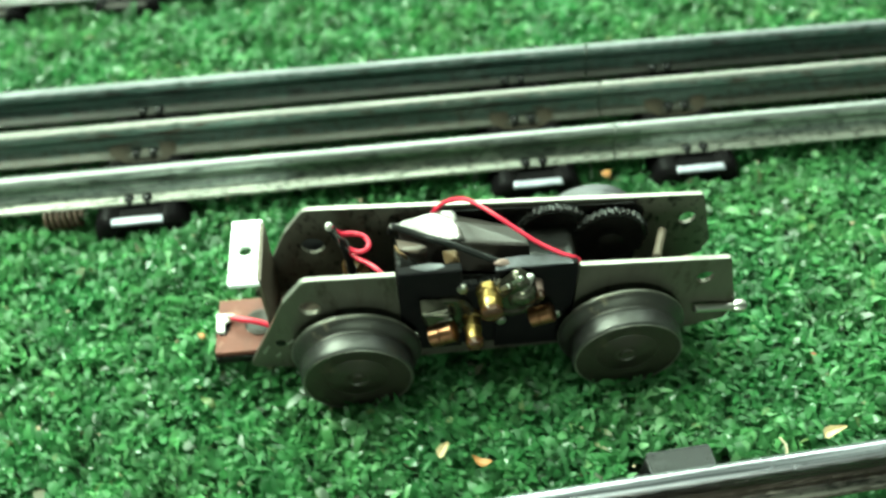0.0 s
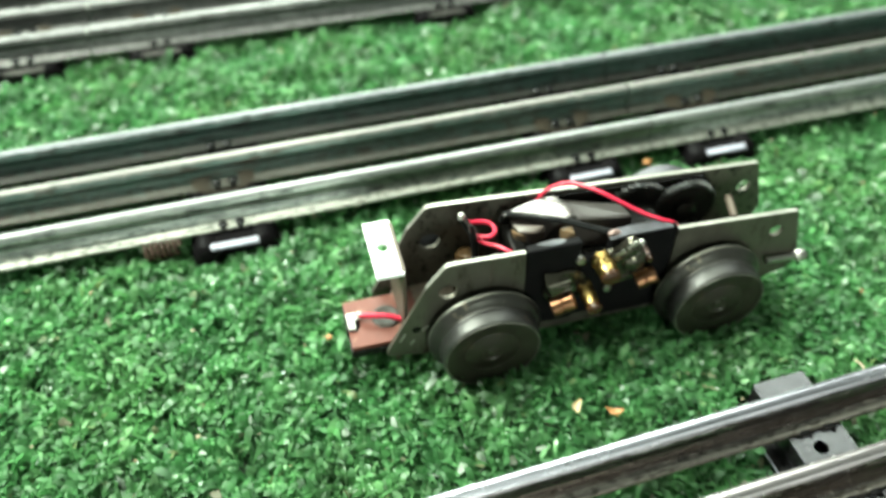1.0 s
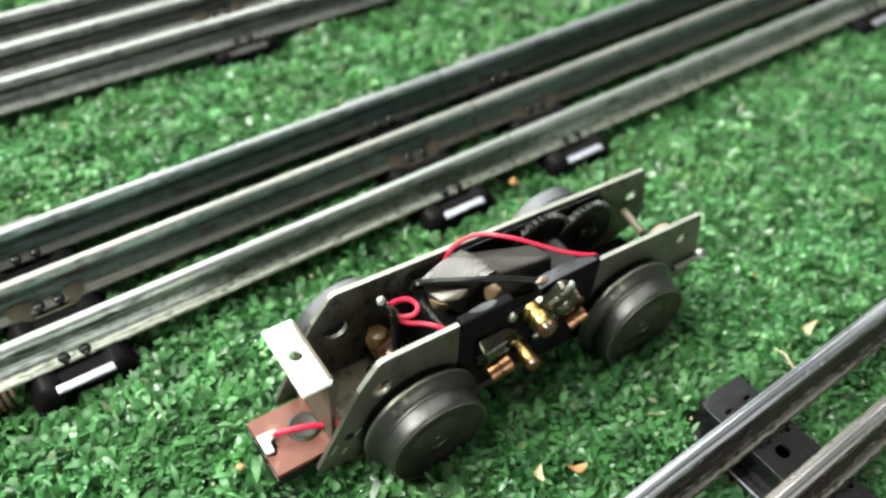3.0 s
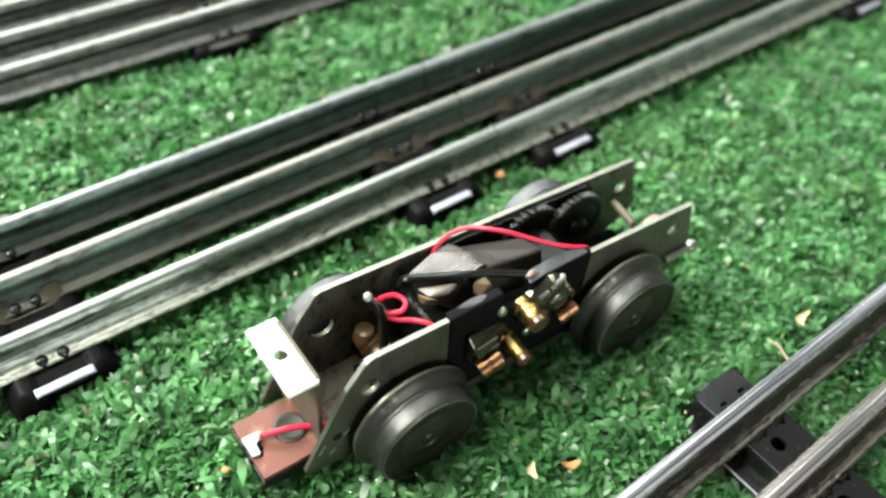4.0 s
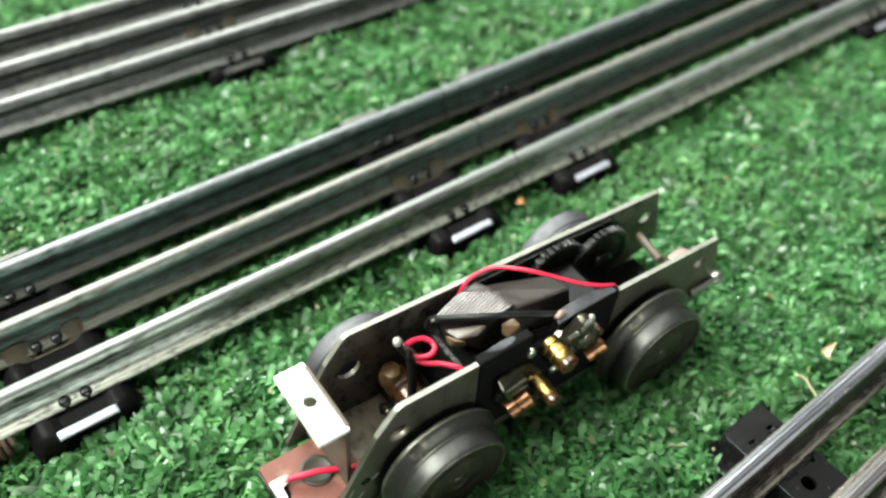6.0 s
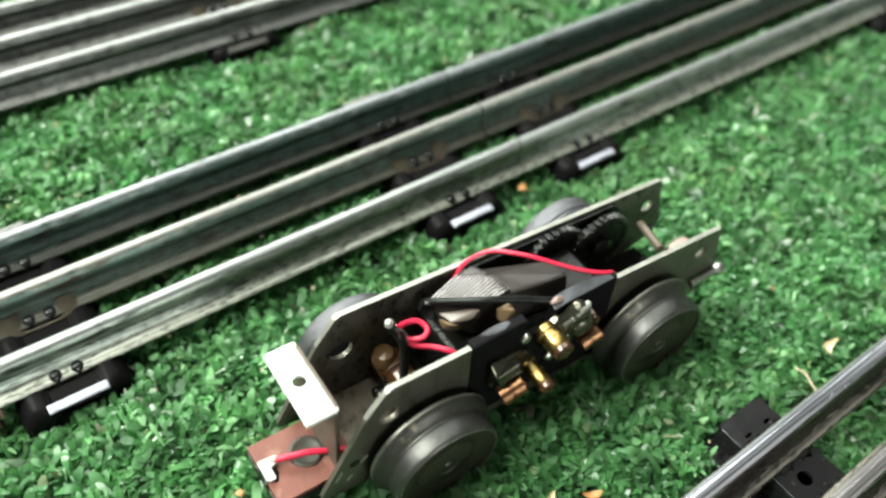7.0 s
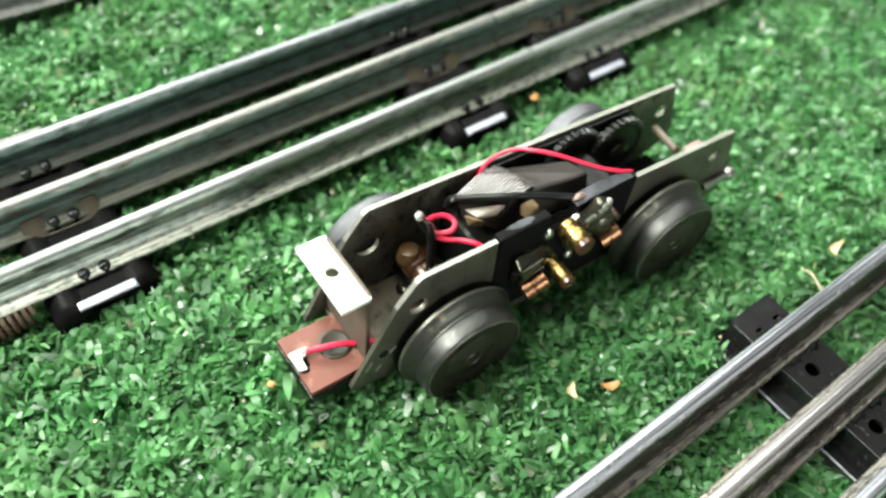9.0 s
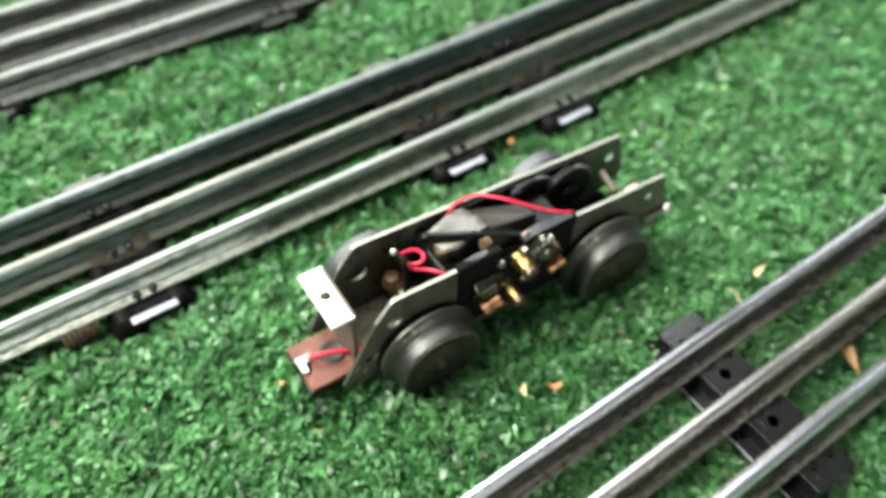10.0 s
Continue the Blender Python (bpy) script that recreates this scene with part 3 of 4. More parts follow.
def track_section(m, length, tie_at, rails, label, gap=17.25, lip=True, front=-10.3, edge=TIE_EDGE):
    """Three rails on pressed-steel ties; x runs along the rails, y from the front rail to the back one."""
    sec = thing("track_section", m, label, "toy track", "track sections")
    lift = 0.0 if lip else 3.5
    for i, mat in enumerate(rails):
        ob = part("rail", rail(length - 0.5, 4.9, 2.1) if lip else rail(length - 0.5, 4.0, 1.75, 1.15, 0.15), mat, sec, "worn tubular running rail" if i != 1 else "browned tubular centre rail", True)
        ob.location = (0.25 * MM, i * gap * MM, lift * MM)
        pin = part("rail_pin", rod((length - 6, 0, 9.85), (length + 9, 0, 9.85), 1.1, 10), NICKEL, sec, "steel joining pin", True)
        pin.location = (0, i * gap * MM, lift * MM)
    back = 2 * gap - front
    for x in tie_at:
        tie = part("tie", splayed_tie(front, back) if lip else flat_tie(front, back, gap), TIE_MATT if lip else TIE_BLACK, sec, "black enamelled pressed-steel tie", True)
        tie.location = (x * MM, 0, 0)
        if not lip:
            for s in (-1, 1):
                part("side_flange", box(s * 6.25 - 0.4, s * 6.25 + 0.4, front + 0.3, back - 0.3, -4.4, 6.05, 0.2), TIE_BLACK, tie)
                part("foot_flange", box(s * 7.7 - 1.1, s * 7.7 + 1.1, front + 0.6, back - 0.6, -1.9, -1.2, 0.2), TIE_BLACK, tie)
                part("worn_edge", rod((s * 8.7, front + 1.0, -1.4), (s * 8.7, back - 1.0, -1.4), 0.24, 8), TIE_EDGE, tie, "edge rubbed to bare metal", True)
            for s in (-1, 1):
                part("fold_edge", rod((s * 6.5, front + 1.0, 6.75), (s * 6.5, back - 1.0, 6.75), 0.14, 6), TIE_EDGE, tie, "fold rubbed to bare metal", True)
            part("end_flange", box(-5.8, 5.8, front + 0.1, front + 0.8, -2.5, 6.05, 0.2), TIE_BLACK, tie)
            part("end_flange", box(-5.8, 5.8, back - 0.8, back - 0.1, -2.5, 6.05, 0.2), TIE_BLACK, tie)
        if lip:
            # front lips take the pale glint colour; back ones stay dull
            for s, yy in ((-1, front), (1, back)):
                pr = [(yy - s * 0.9, 3.95), (yy + s * 0.7, 3.72), (yy + s * 1.0, 3.4), (yy + s * 0.8, 2.9), (yy - s * 0.9, 3.2)]
                part("end_lip", prism(pr, (-6.4, -6.0, 6.0, 6.4), 0.2), edge if s < 0 else TIE_WORN, tie, "tie end lip, bright ones coloured for lamp glint", False)
        for i in range(3):
            # claws bent over the rail foot
            mid = i * gap
            if lip:
                for sx in (-2.3, 2.3):
                    for sy in (-1, 1):
                        dome = lathe([(1.5, 2.4), (1.6, 3.6), (1.6, 4.5), (1.4, 5.0), (0.9, 5.35), (0.2, 5.45)], 14, "z", (0, 0, 0))
                        dome.transform(Matrix.Translation((sx, mid + sy * 4.5, 0.2)) @ Matrix.Shear('XY', 4, (0, -sy * 0.22)) @ Matrix.Diagonal((0.9, 0.85, 1, 1)))
                        part("claw", dome, TIE_BLACK, tie, "", True)
            else:
                for sx in (-3.0, 3.0):
                    for sy in (-1, 1):
                        pts = [(sx + a * 1.35, mid + sy * b, h) for a in (-1, 1) for b, h in ((4.8, 6.7), (4.8, 7.2), (4.3, 7.9), (2.7, 8.5), (2.5, 7.8), (4.1, 6.7))]
                        part("claw", hull(pts, bevel=0.3), TIE_BLACK, tie, "", True)
        if lip:
            part("insulator", box(-7.6, 7.6, gap - 5.6, gap + 5.6, 2.95, 3.35, 0.1), FIBRE_RUST, tie, "stained tan fibre insulator")
            for sx, sw in ((-6.6, 2.6), (6.2, 2.2)):
                part("insulator_flap", prism([(gap - 5.6, 3.6), (gap - 5.0, 3.5), (gap - 1.9, 6.5), (gap - 2.4, 6.9)], (sx - sw, sx - sw * 0.3, sx + sw * 0.4, sx + sw), 0.35), FIBRE_RUST, tie, "curled tan fibre flap")
    return sec


def along(y0, slope, x):
    return pose(x * MM, (y0 + slope * x) * MM, 0, 0, 0, math.degrees(math.atan(slope)))


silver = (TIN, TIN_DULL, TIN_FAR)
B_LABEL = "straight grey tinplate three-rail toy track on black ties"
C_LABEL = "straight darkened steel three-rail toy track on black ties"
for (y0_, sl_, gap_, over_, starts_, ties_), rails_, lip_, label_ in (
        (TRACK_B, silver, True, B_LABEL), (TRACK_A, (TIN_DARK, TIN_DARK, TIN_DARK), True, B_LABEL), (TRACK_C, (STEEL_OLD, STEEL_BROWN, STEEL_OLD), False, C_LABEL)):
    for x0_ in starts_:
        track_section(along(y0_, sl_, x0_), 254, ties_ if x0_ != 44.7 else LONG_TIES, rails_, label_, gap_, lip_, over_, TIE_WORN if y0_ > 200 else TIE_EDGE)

# ---- motor truck ----
TRUCK = thing("motor_truck", pose(0, 0.0898, 0, 0, 0, -1.26), "bare metal toy motor truck with dark iron wheels standing on turf", "toy motor")
NEAR, FAR = -9.5, 9.5


def plate_outline(notch):
    pts = [(-50.2, 5.2), (-39.8, 27.0), (-35.2, 33.2)]
    rad = [1.5, 3.0, 2.5]
    if notch:
        pts += [(-17, 32.6), (-16.2, 14), (-12, 7.5), (20, 7.0), (20.2, 31.1)]
        rad += [0, 3, 3, 2, 0]
    pts += [(51.6, 29.5 if notch else 28.5), (56.2, 13), (54.5, 8.6), (40, 4.4), (-40, 3.4)]
    rad += [0.8, 1.2, 1.5, 2, 2]
    return rounded(pts, rad)


def side_plate(y0, y1, notch, holes):
    return sheet(plate_outline(notch), holes, y0, y1)


def edge_strip(y0, y1, notch, x0, x1):
    """The bare sheared edge along the top of a side plate, a hair proud of it."""
    run = [p for p in plate_outline(notch) if p[1] > 8.0 and x0 <= p[0] <= x1 and (p[1] > 26 or p[0] < -30)]
    run = sorted(run)
    bm = bmesh.new()
    rows = []
    for k, (x, z) in enumerate(run):
        a, b = run[max(0, k - 1)], run[min(len(run) - 1, k + 1)]
        d = Vector((b[0] - a[0], b[1] - a[1])).normalized()
        out = Vector((-d.y, d.x))
        rows.append([bm.verts.new((x + out.x * o, yy, z + out.y * o)) for yy, o in ((y0, -0.25), (y0, 0.08), (y1, 0.08), (y1, -0.25))])
    for p, q in zip(rows, rows[1:]):
        for i in range(4):
            bm.faces.new((p[i], p[(i + 1) % 4], q[(i + 1) % 4], q[i]))
    bm.faces.new(rows[0]), bm.faces.new(rows[-1])
    return bm


part("bare_edge", edge_strip(NEAR - 0.54, NEAR + 0.54, True, -50, -16.9), PLATE_EDGE, TRUCK, "bare sheared edge of the side plate")
part("bare_edge", edge_strip(NEAR - 0.54, NEAR + 0.54, True, 20.1, 51.7), PLATE_EDGE, TRUCK, "bare sheared edge of the side plate")
part("bare_edge", edge_strip(FAR - 0.54, FAR + 0.54, False, -50, 51.7), PLATE_EDGE, TRUCK, "bare sheared edge of the side plate")
part("side_plate", side_plate(NEAR - 0.5, NEAR + 0.5, True, [(-34.8, 24.4, 2.3, 2.3), (47.3, 23.8, 1.9, 1.9)]), PLATE, TRUCK, "dull zinc-plated side plate with drilled holes")
part("side_plate", side_plate(FAR - 0.5, FAR + 0.5, False, [(-34.5, 21.8, 2.6, 2.6), (49.3, 21.2, 1.9, 1.9)]), PLATE_OILY, TRUCK, "oil-speckled zinc-plated side plate")


part("stamped_mark", lathe([(0.5, -0.1), (1.1, -0.1), (1.1, 0.25), (0.5, 0.25)], 16, "y", (-42.3, NEAR - 0.5, 13.2)), GREASE, TRUCK, "small dark stamped mark", True)
for a_, b_ in (((-41.0, 12.6), (-39.4, 13.9)), ((-46.4, 9.8), (-45.0, 12.4)), ((-44.0, 8.2), (-42.8, 9.6))):
    part("stamped_bar", rod((a_[0], NEAR - 0.45, a_[1]), (b_[0], NEAR - 0.45, b_[1]), 0.32, 8, 0.1), PLATE_EDGE, TRUCK, "small bright stamped bar", True)
part("score_line", rod((-25.2, NEAR - 0.47, 22.0), (-24.4, NEAR - 0.47, 32.2), 0.12, 6), BRACKET, TRUCK, "thin dark score line", True)


def ring(profile, s):
    """A thin closed ring about the y axis."""
    bm = bmesh.new()
    rows = []
    for k in range(64):
        a = 2 * math.pi * k / 64
        rows.append([bm.verts.new((r * math.cos(a), h * s, r * math.sin(a))) for r, h in profile])
    for k in range(64):
        p, q = rows[k], rows[(k + 1) % 64]
        for i in range(len(profile)):
            j = (i + 1) % len(profile)
            bm.faces.new((p[i], p[j], q[j], q[i]))
    return bm


def wheel(y, s, x, z, mat=WHEEL, worn=TREAD):
    """A cup-shaped wheel: flange next to the plate, tread, recessed face with a ring and a hub; s points outwards."""
    prof = [(2.0, 0.0), (13.1, 0.0), (13.6, 0.3), (13.75, 0.8), (13.65, 1.3), (13.3, 1.8), (12.75, 2.3), (12.1, 2.8), (11.75, 3.2), (11.6, 3.6), (11.65, 3.9)]
    ob = part("wheel", lathe([(r, h * s) for r, h in prof + [(11.3, 4.1), (2.0, 4.1)]], 72, "y"), mat, TRUCK, "dark sintered-iron flanged wheel", True)
    ob.location = (x * MM, y * MM, z * MM)
    part("tread", ring([(11.6, 3.7), (11.85, 4.0), (11.95, 4.4), (11.8, 7.2), (11.65, 7.6), (11.4, 7.85), (11.15, 7.9), (11.0, 7.7), (10.9, 4.0)], s), worn, ob, "rubbed running tread", True)
    part("rim_edge", ring([(11.42, 7.84), (11.2, 7.96), (10.98, 7.86), (11.1, 7.7)], s), RIM_WORN, ob, "bright worn rim edge", True)
    part("flange_edge", ring([(13.6, 1.3), (13.8, 0.95), (13.78, 0.6), (13.5, 0.9)], s), RIM_WORN if s < 0 else mat, ob, "worn flange edge", True)
    face = [(11.05, 3.6), (11.05, 7.6), (10.7, 7.45), (10.2, 7.3), (6.8, 7.15), (6.5, 6.95), (6.2, 7.12), (3.6, 7.15), (3.2, 7.4), (2.4, 7.4), (2.1, 7.15), (1.6, 7.15), (1.3, 7.5), (0.3, 7.55)]
    part("wheel_face", lathe([(r, h * s) for r, h in face], 64, "y"), WHEEL_FACE, ob, "dull brown-black dished wheel face", True)
    return ob


for x, z, far_x in ((-26.4, 10.7, -28.1), (30.6, 11.2, 29.4)):
    wheel(NEAR - 2.2, -1, x, z)
    wheel(FAR + 2.0, 1, far_x, z + 1.0, WHEEL_FAR, TREAD_FAR)
    part("axle", rod((x, NEAR - 3, z), (x, FAR + 3, z), 1.6, 14), GREASE, TRUCK, "oily axle", True)

for x_, z_, r_ in ((-34.8, 24.4, 2.3), (47.3, 23.8, 1.9)):
    part("hole_rim", moved(ring([(r_ - 0.12, -0.4), (r_ - 0.02, -0.56), (r_ + 0.10, -0.56), (r_ + 0.02, 0.0), (r_ - 0.12, 0.5)], 1), Matrix.Translation((x_, NEAR, z_))), PLATE, TRUCK, "worn rim of a drilled hole", True)

# bracket at the front end
part("bracket", box(-44.6, -43.6, -6.9, 9.0, 8.0, 30.8, 0.3), BRACKET, TRUCK, "rust-stained upright bracket")
part("bracket_top", sheet(rounded([(-8.6, -3.15), (8.6, -3.15), (8.6, 3.15), (-8.6, 3.15)], [0.3] * 4), [(0.3, 0, 1.45, 1.45)], 0, 1.0), TAB, TRUCK, "bracket top painted white for lamp glare, with a drilled hole").matrix_local = Matrix.Translation((-47.2 * MM, 1.3 * MM, 30.6 * MM)) @ Matrix(((0, 0, 1, 0), (1, 0, 0, 0), (0, -1, 0, 0), (0, 0, 0, 1)))
part("floor_pan", box(-45, -20, NEAR + 0.5, FAR - 0.5, 6.2, 7.2, 0.2), PAN, TRUCK, "stained steel floor pan")

# pick-up plate
plate = part("pickup_plate", sheet(rounded([(-57.4, -7.7), (-40, -7.7), (-40, 6.6), (-57.4, 6.6), (-57.4, 1.4), (-54.4, 1.4), (-54.4, -1.9), (-57.4, -2.2)], [0.3] * 8, 3), [], 0, 1.2), FIBRE, TRUCK, "red-brown fibre pickup plate")
plate.matrix_local = Matrix(((1, 0, 0, 0), (0, 0, 1, 0), (0, 1, 0, 6.8 * MM), (0, 0, 0, 1)))
# black slab added under the plate to give it dark edges
under = part("under_plate", box(-57.7, -40, -8.2, 6.8, 4.4, 6.75, 0.25), GREASE, TRUCK, "black slab edging the pickup plate from below")
part("eyelet", lathe([(2.5, 8.0), (3.5, 8.0), (3.5, 8.3), (3.3, 8.42), (2.7, 8.42), (2.5, 8.3)], 32, "z", (-47.8, -0.3, 0)), BROWNED, TRUCK, "dull brown metal eyelet ring", True)
part("eyelet_disc", rod((-47.8, -0.3, 7.6), (-47.8, -0.3, 8.28), 2.6, 28), EYELET, TRUCK, "stained tan disc inside the eyelet")
lug = sheet(rounded([(-57.5, 1.9), (-57.3, -2.6), (-55.6, -2.9), (-55.5, -0.3), (-53.6, 0.1), (-53.7, 1.6)], [0.5, 0.4, 0.4, 0.3, 0.3, 0.5], 4), [], 0, 0.7)
lug.transform(Matrix(((1, 0, 0, 0), (0, 0, 1, 0), (0.06, 1, 0.1, 11.9), (0, 0, 0, 1))))
part("solder_lug", lug, SOLDER, TRUCK, "folded soldered tin lug")
part("solder_bead", hull([(-55.4, 1.9, 9.4), (-53.2, 1.4, 9.9), (-53.0, 0.2, 9.8), (-55.2, 0.0, 9.5), (-54.4, 0.9, 10.3), (-54.4, 0.8, 8.8)], bevel=0.3), SOLDER, TRUCK, "bead of solder on the lug", True)
# black blob added to paint the shadow notch at the lug
part("lug_base", hull([(-57.6, 1.6, 8.0), (-54.2, -0.6, 8.3), (-55.4, -3.4, 8.2), (-57.9, -2.6, 8.0), (-57.8, 1.2, 6.4), (-57.9, -3.0, 6.2), (-54.6, -2.8, 7.0)], bevel=0.3), GREASE, TRUCK, "black blob under the lug for its shadow notch", True)
part("red_wire", tube([(-54.4, 0.8, 9.2), (-51.6, -0.4, 9.8), (-48, -1.6, 10.0), (-44, -3.2, 9.4), (-40, -4.6, 8.8)], 0.66), RED_WIRE, TRUCK, "short red insulated wire", True)

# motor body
# one black block fills the space between the plates
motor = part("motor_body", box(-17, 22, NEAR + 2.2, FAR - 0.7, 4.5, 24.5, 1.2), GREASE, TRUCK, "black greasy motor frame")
part("brush_plate", box(-16.6, -3.6, NEAR - 0.7, NEAR + 1.6, 6.5, 32.9, 0.4), BAKELITE, TRUCK, "black insulating brush plate")
part("brush_plate", box(3.4, 19.8, NEAR - 0.7, NEAR + 1.6, 5.0, 32.4, 0.4), BAKELITE, TRUCK, "black insulating brush plate")
part("brush_plate_web", box(-3.6, 3.4, NEAR - 0.4, NEAR + 1.4, 4.0, 26.0, 0.3), BAKELITE, TRUCK, "black insulating web")


part("field_core", hull([(-16, 4.6, 29.4), (-3.7, 8.6, 28.8), (-3.2, 2.9, 33.0), (-3.0, -2.0, 33.0), (-7.8, -2.4, 32.6), (10.4, 1.5, 30.7), (10.6, -4.6, 32.6), (10, 5, 26), (-15, 3.5, 25), (-11, -3.0, 25), (11, -6, 25), (11, 5, 24), (-13, 7.6, 24)], bevel=0.3), LAMINATE, TRUCK, "brown-grey lacquered field core")
# the winding: bright wires laid side by side over the front of the core
for k in range(15):
    u = k / 14
    a = Vector((-17.1, 5.0, 30.4)).lerp(Vector((-7.8, -2.9, 33.5)), u)
    b = Vector((-4.2, 9.0, 30.0)).lerp(Vector((-3.0, -2.2, 33.5)), u) + Vector((0, 0, 0.5 * math.sin(math.pi * u)))
    part("winding", tube([a + Vector((1.3, 1.1, -0.9)), a, (a + b) / 2 + Vector((0, 0, 0.3)), b, b + Vector((0.7, 0.2, -1.4))], 0.33, 7, 4), COIL_WIRE, TRUCK, "", True)
part("coil_side", hull([(-16.5, 2.5, 29.6), (-10.0, -2.9, 33.0), (-16.0, -1.6, 30.6), (-12.5, -3.4, 31.2), (-10, -3.4, 30), (-14, 2, 27.5), (-12, -2.4, 27)], bevel=0.35), COIL_TAPE, TRUCK, "pale lacquered side of the coil")
part("coil_end", hull([(-16.9, 1.6, 29.2), (-16.3, -2.0, 30.6), (-14.2, -2.9, 30.2), (-14.0, -2.4, 27.4), (-16.4, 0.2, 26.6), (-15.0, 1.4, 27)], bevel=0.4), COIL_END, TRUCK, "amber lacquered coil end")
part("coil_end", hull([(-7.3, -4.2, 32.6), (-4.6, -6.8, 33.4), (-3.8, -7.2, 31), (-6.6, -6.4, 29.4), (-6.6, -4, 28.6), (-3.4, -5.0, 29), (-4, -4.2, 32.6)], bevel=0.4), COIL_END, TRUCK, "amber lacquered coil end")
part("axle_bushing", lathe([(1.2, -5.2), (2.6, -5.0), (3.2, -4.2), (3.3, -0.6), (2.9, -0.3), (2.9, 0.3), (3.4, 0.6), (3.5, 4.4), (2.8, 5.2), (1.0, 5.3)], 28, "y", (-24.6, 2.4, 14.2)), AMBER, TRUCK, "amber-brown oily axle bushing", True)
part("bushing_lobe", lathe([(0.3, -2.6), (1.6, -2.4), (2.5, -1.2), (2.6, 0.8), (2.0, 2.2), (0.5, 2.6)], 24, "z", (-26.2, 6.2, 16.6)), AMBER_PALE, TRUCK, "tan oily lobe beside the bushing", True)
part("axle_stud", rod((-30.6, 1.4, 13.0), (-26.8, -0.8, 11.2), 0.9, 14, 0.3), DARK_NICKEL, TRUCK, "dark oily stud", True)
part("axle_nut", lathe([(0.8, -0.6), (1.6, -0.5), (1.7, 0.4), (1.2, 1.0), (0.4, 1.1)], 6, "y", (-28.6, -0.6, 12.0)), DARK_NICKEL, TRUCK, "dark oily nut")
part("terminal_block", box(-24.0, -18.5, -6, 6, 7.3, 13, 0.8), GREASE, TRUCK, "black greasy block", True)
part("terminal_block", rod((-30, 4.2, 9.2), (-25, 2.6, 9), 1.2, 14, 0.4), GREASE, TRUCK, "black greasy stud", True)


def gear(x, y, z, r, teeth, thick):
    out = []
    for k in range(teeth * 4):
        a = 2 * math.pi * k / (teeth * 4)
        rr = r if k % 4 in (0, 1) else r * 0.93
        out.append((x + rr * math.cos(a), z + rr * math.sin(a)))
    return sheet(out, [(x, z, 0.9, 0.9)], y - thick / 2, y + thick / 2)


# black sheet added on the far plate's inside, behind the gears
part("oily_lining", sheet(rounded([(-7, 9), (38.5, 9), (38.5, 26), (36, 28.6), (-6, 30.6)], [1] * 5), [], FAR - 1.5, FAR - 0.56), GREASE, TRUCK, "black sheet over the inside of the far plate")
GEARS = ((18.0, 7.2, 21.4, 9.2), (30.6, 5.6, 21.0, 8.7))
for x_, y_, z_, r_ in GEARS:
    part("gear", gear(x_, y_, z_, r_, 34, 1.5), OILY_GEAR, TRUCK, "black greasy spur gear")
    part("gear_rim", moved(ring([(r_ * 0.80, -0.75), (r_ * 0.84, -0.95), (r_ * 0.88, -0.95), (r_ * 0.9, -0.75)], 1), Matrix.Translation((x_, y_, z_))), OILY_GEAR, TRUCK, "raised oily rim of a gear", True)
    part("gear_stud", lathe([(2.8, 0), (2.8, -1.2), (1.6, -1.8), (0.5, -1.9)], 18, "y", (x_, y_ - 0.7, z_)), GREASE, TRUCK, "greasy gear stud", True)
part("cross_rod", rod((42.0, 4.2, 23.2), (37.4, -6.2, 27.0), 0.95, 12), BRACKET, TRUCK, "brown spacer rod", True)
part("rear_floor", box(24, 50, NEAR + 0.5, FAR - 0.5, 5.0, 6.2, 0.2), GREASE, TRUCK, "near-black floor strip")
part("rear_block", hull([(41, -5, 25), (46, -4.4, 25.6), (46.5, -8.4, 26.6), (41, -8.6, 26), (41, -5, 18), (46, -4.6, 18), (46.5, -8.4, 18), (41, -8.6, 18)], bevel=0.7), PINK, TRUCK, "pinkish metal block")
latch = part("latch_pin", rod((46.2, NEAR - 2.0, 15.0), (55.5, NEAR - 1.2, 13.4), 0.95, 14), NICKEL, TRUCK, "bright nickel latch pin", True)
part("pin_head", lathe([(0.5, -1.9), (1.3, -1.4), (1.7, 0), (1.4, 1.2), (0.5, 1.7)], 20, "x", (56.8, NEAR - 1.1, 13.3)), NICKEL, latch, "rounded pin head", True)

# brush holders stand out of the brush plates
HOLDER = NEAR - 0.7


def cup(x, z, r, out, mat, label, parent=TRUCK):
    """A turned tube standing outwards, with a collar and an open end."""
    prof = [(r * 0.9, 0.4), (r * 1.18, 0), (r * 1.18, -1.2), (r, -1.5), (r, -out * 0.45), (r * 1.1, -out * 0.47), (r * 1.1, -out * 0.57), (r, -out * 0.59), (r, -out + 0.4), (r * 0.86, -out), (r * 0.55, -out), (r * 0.5, -out + 1.0), (r * 0.1, -out + 1.0)]
    tube_ = part("brush_holder", lathe(prof, 24, "y", (x, HOLDER, z)), mat, parent, label, True)
    part("brush_end", lathe([(r * 0.9, -out + 0.35), (r * 1.02, -out + 0.1), (r * 1.0, -out - 0.9), (r * 0.7, -out - 1.3), (r * 0.2, -out - 1.35)], 20, "y", (x, HOLDER, z)), AMBER, tube_, "brown carbon-stained brush end", True)
    return tube_


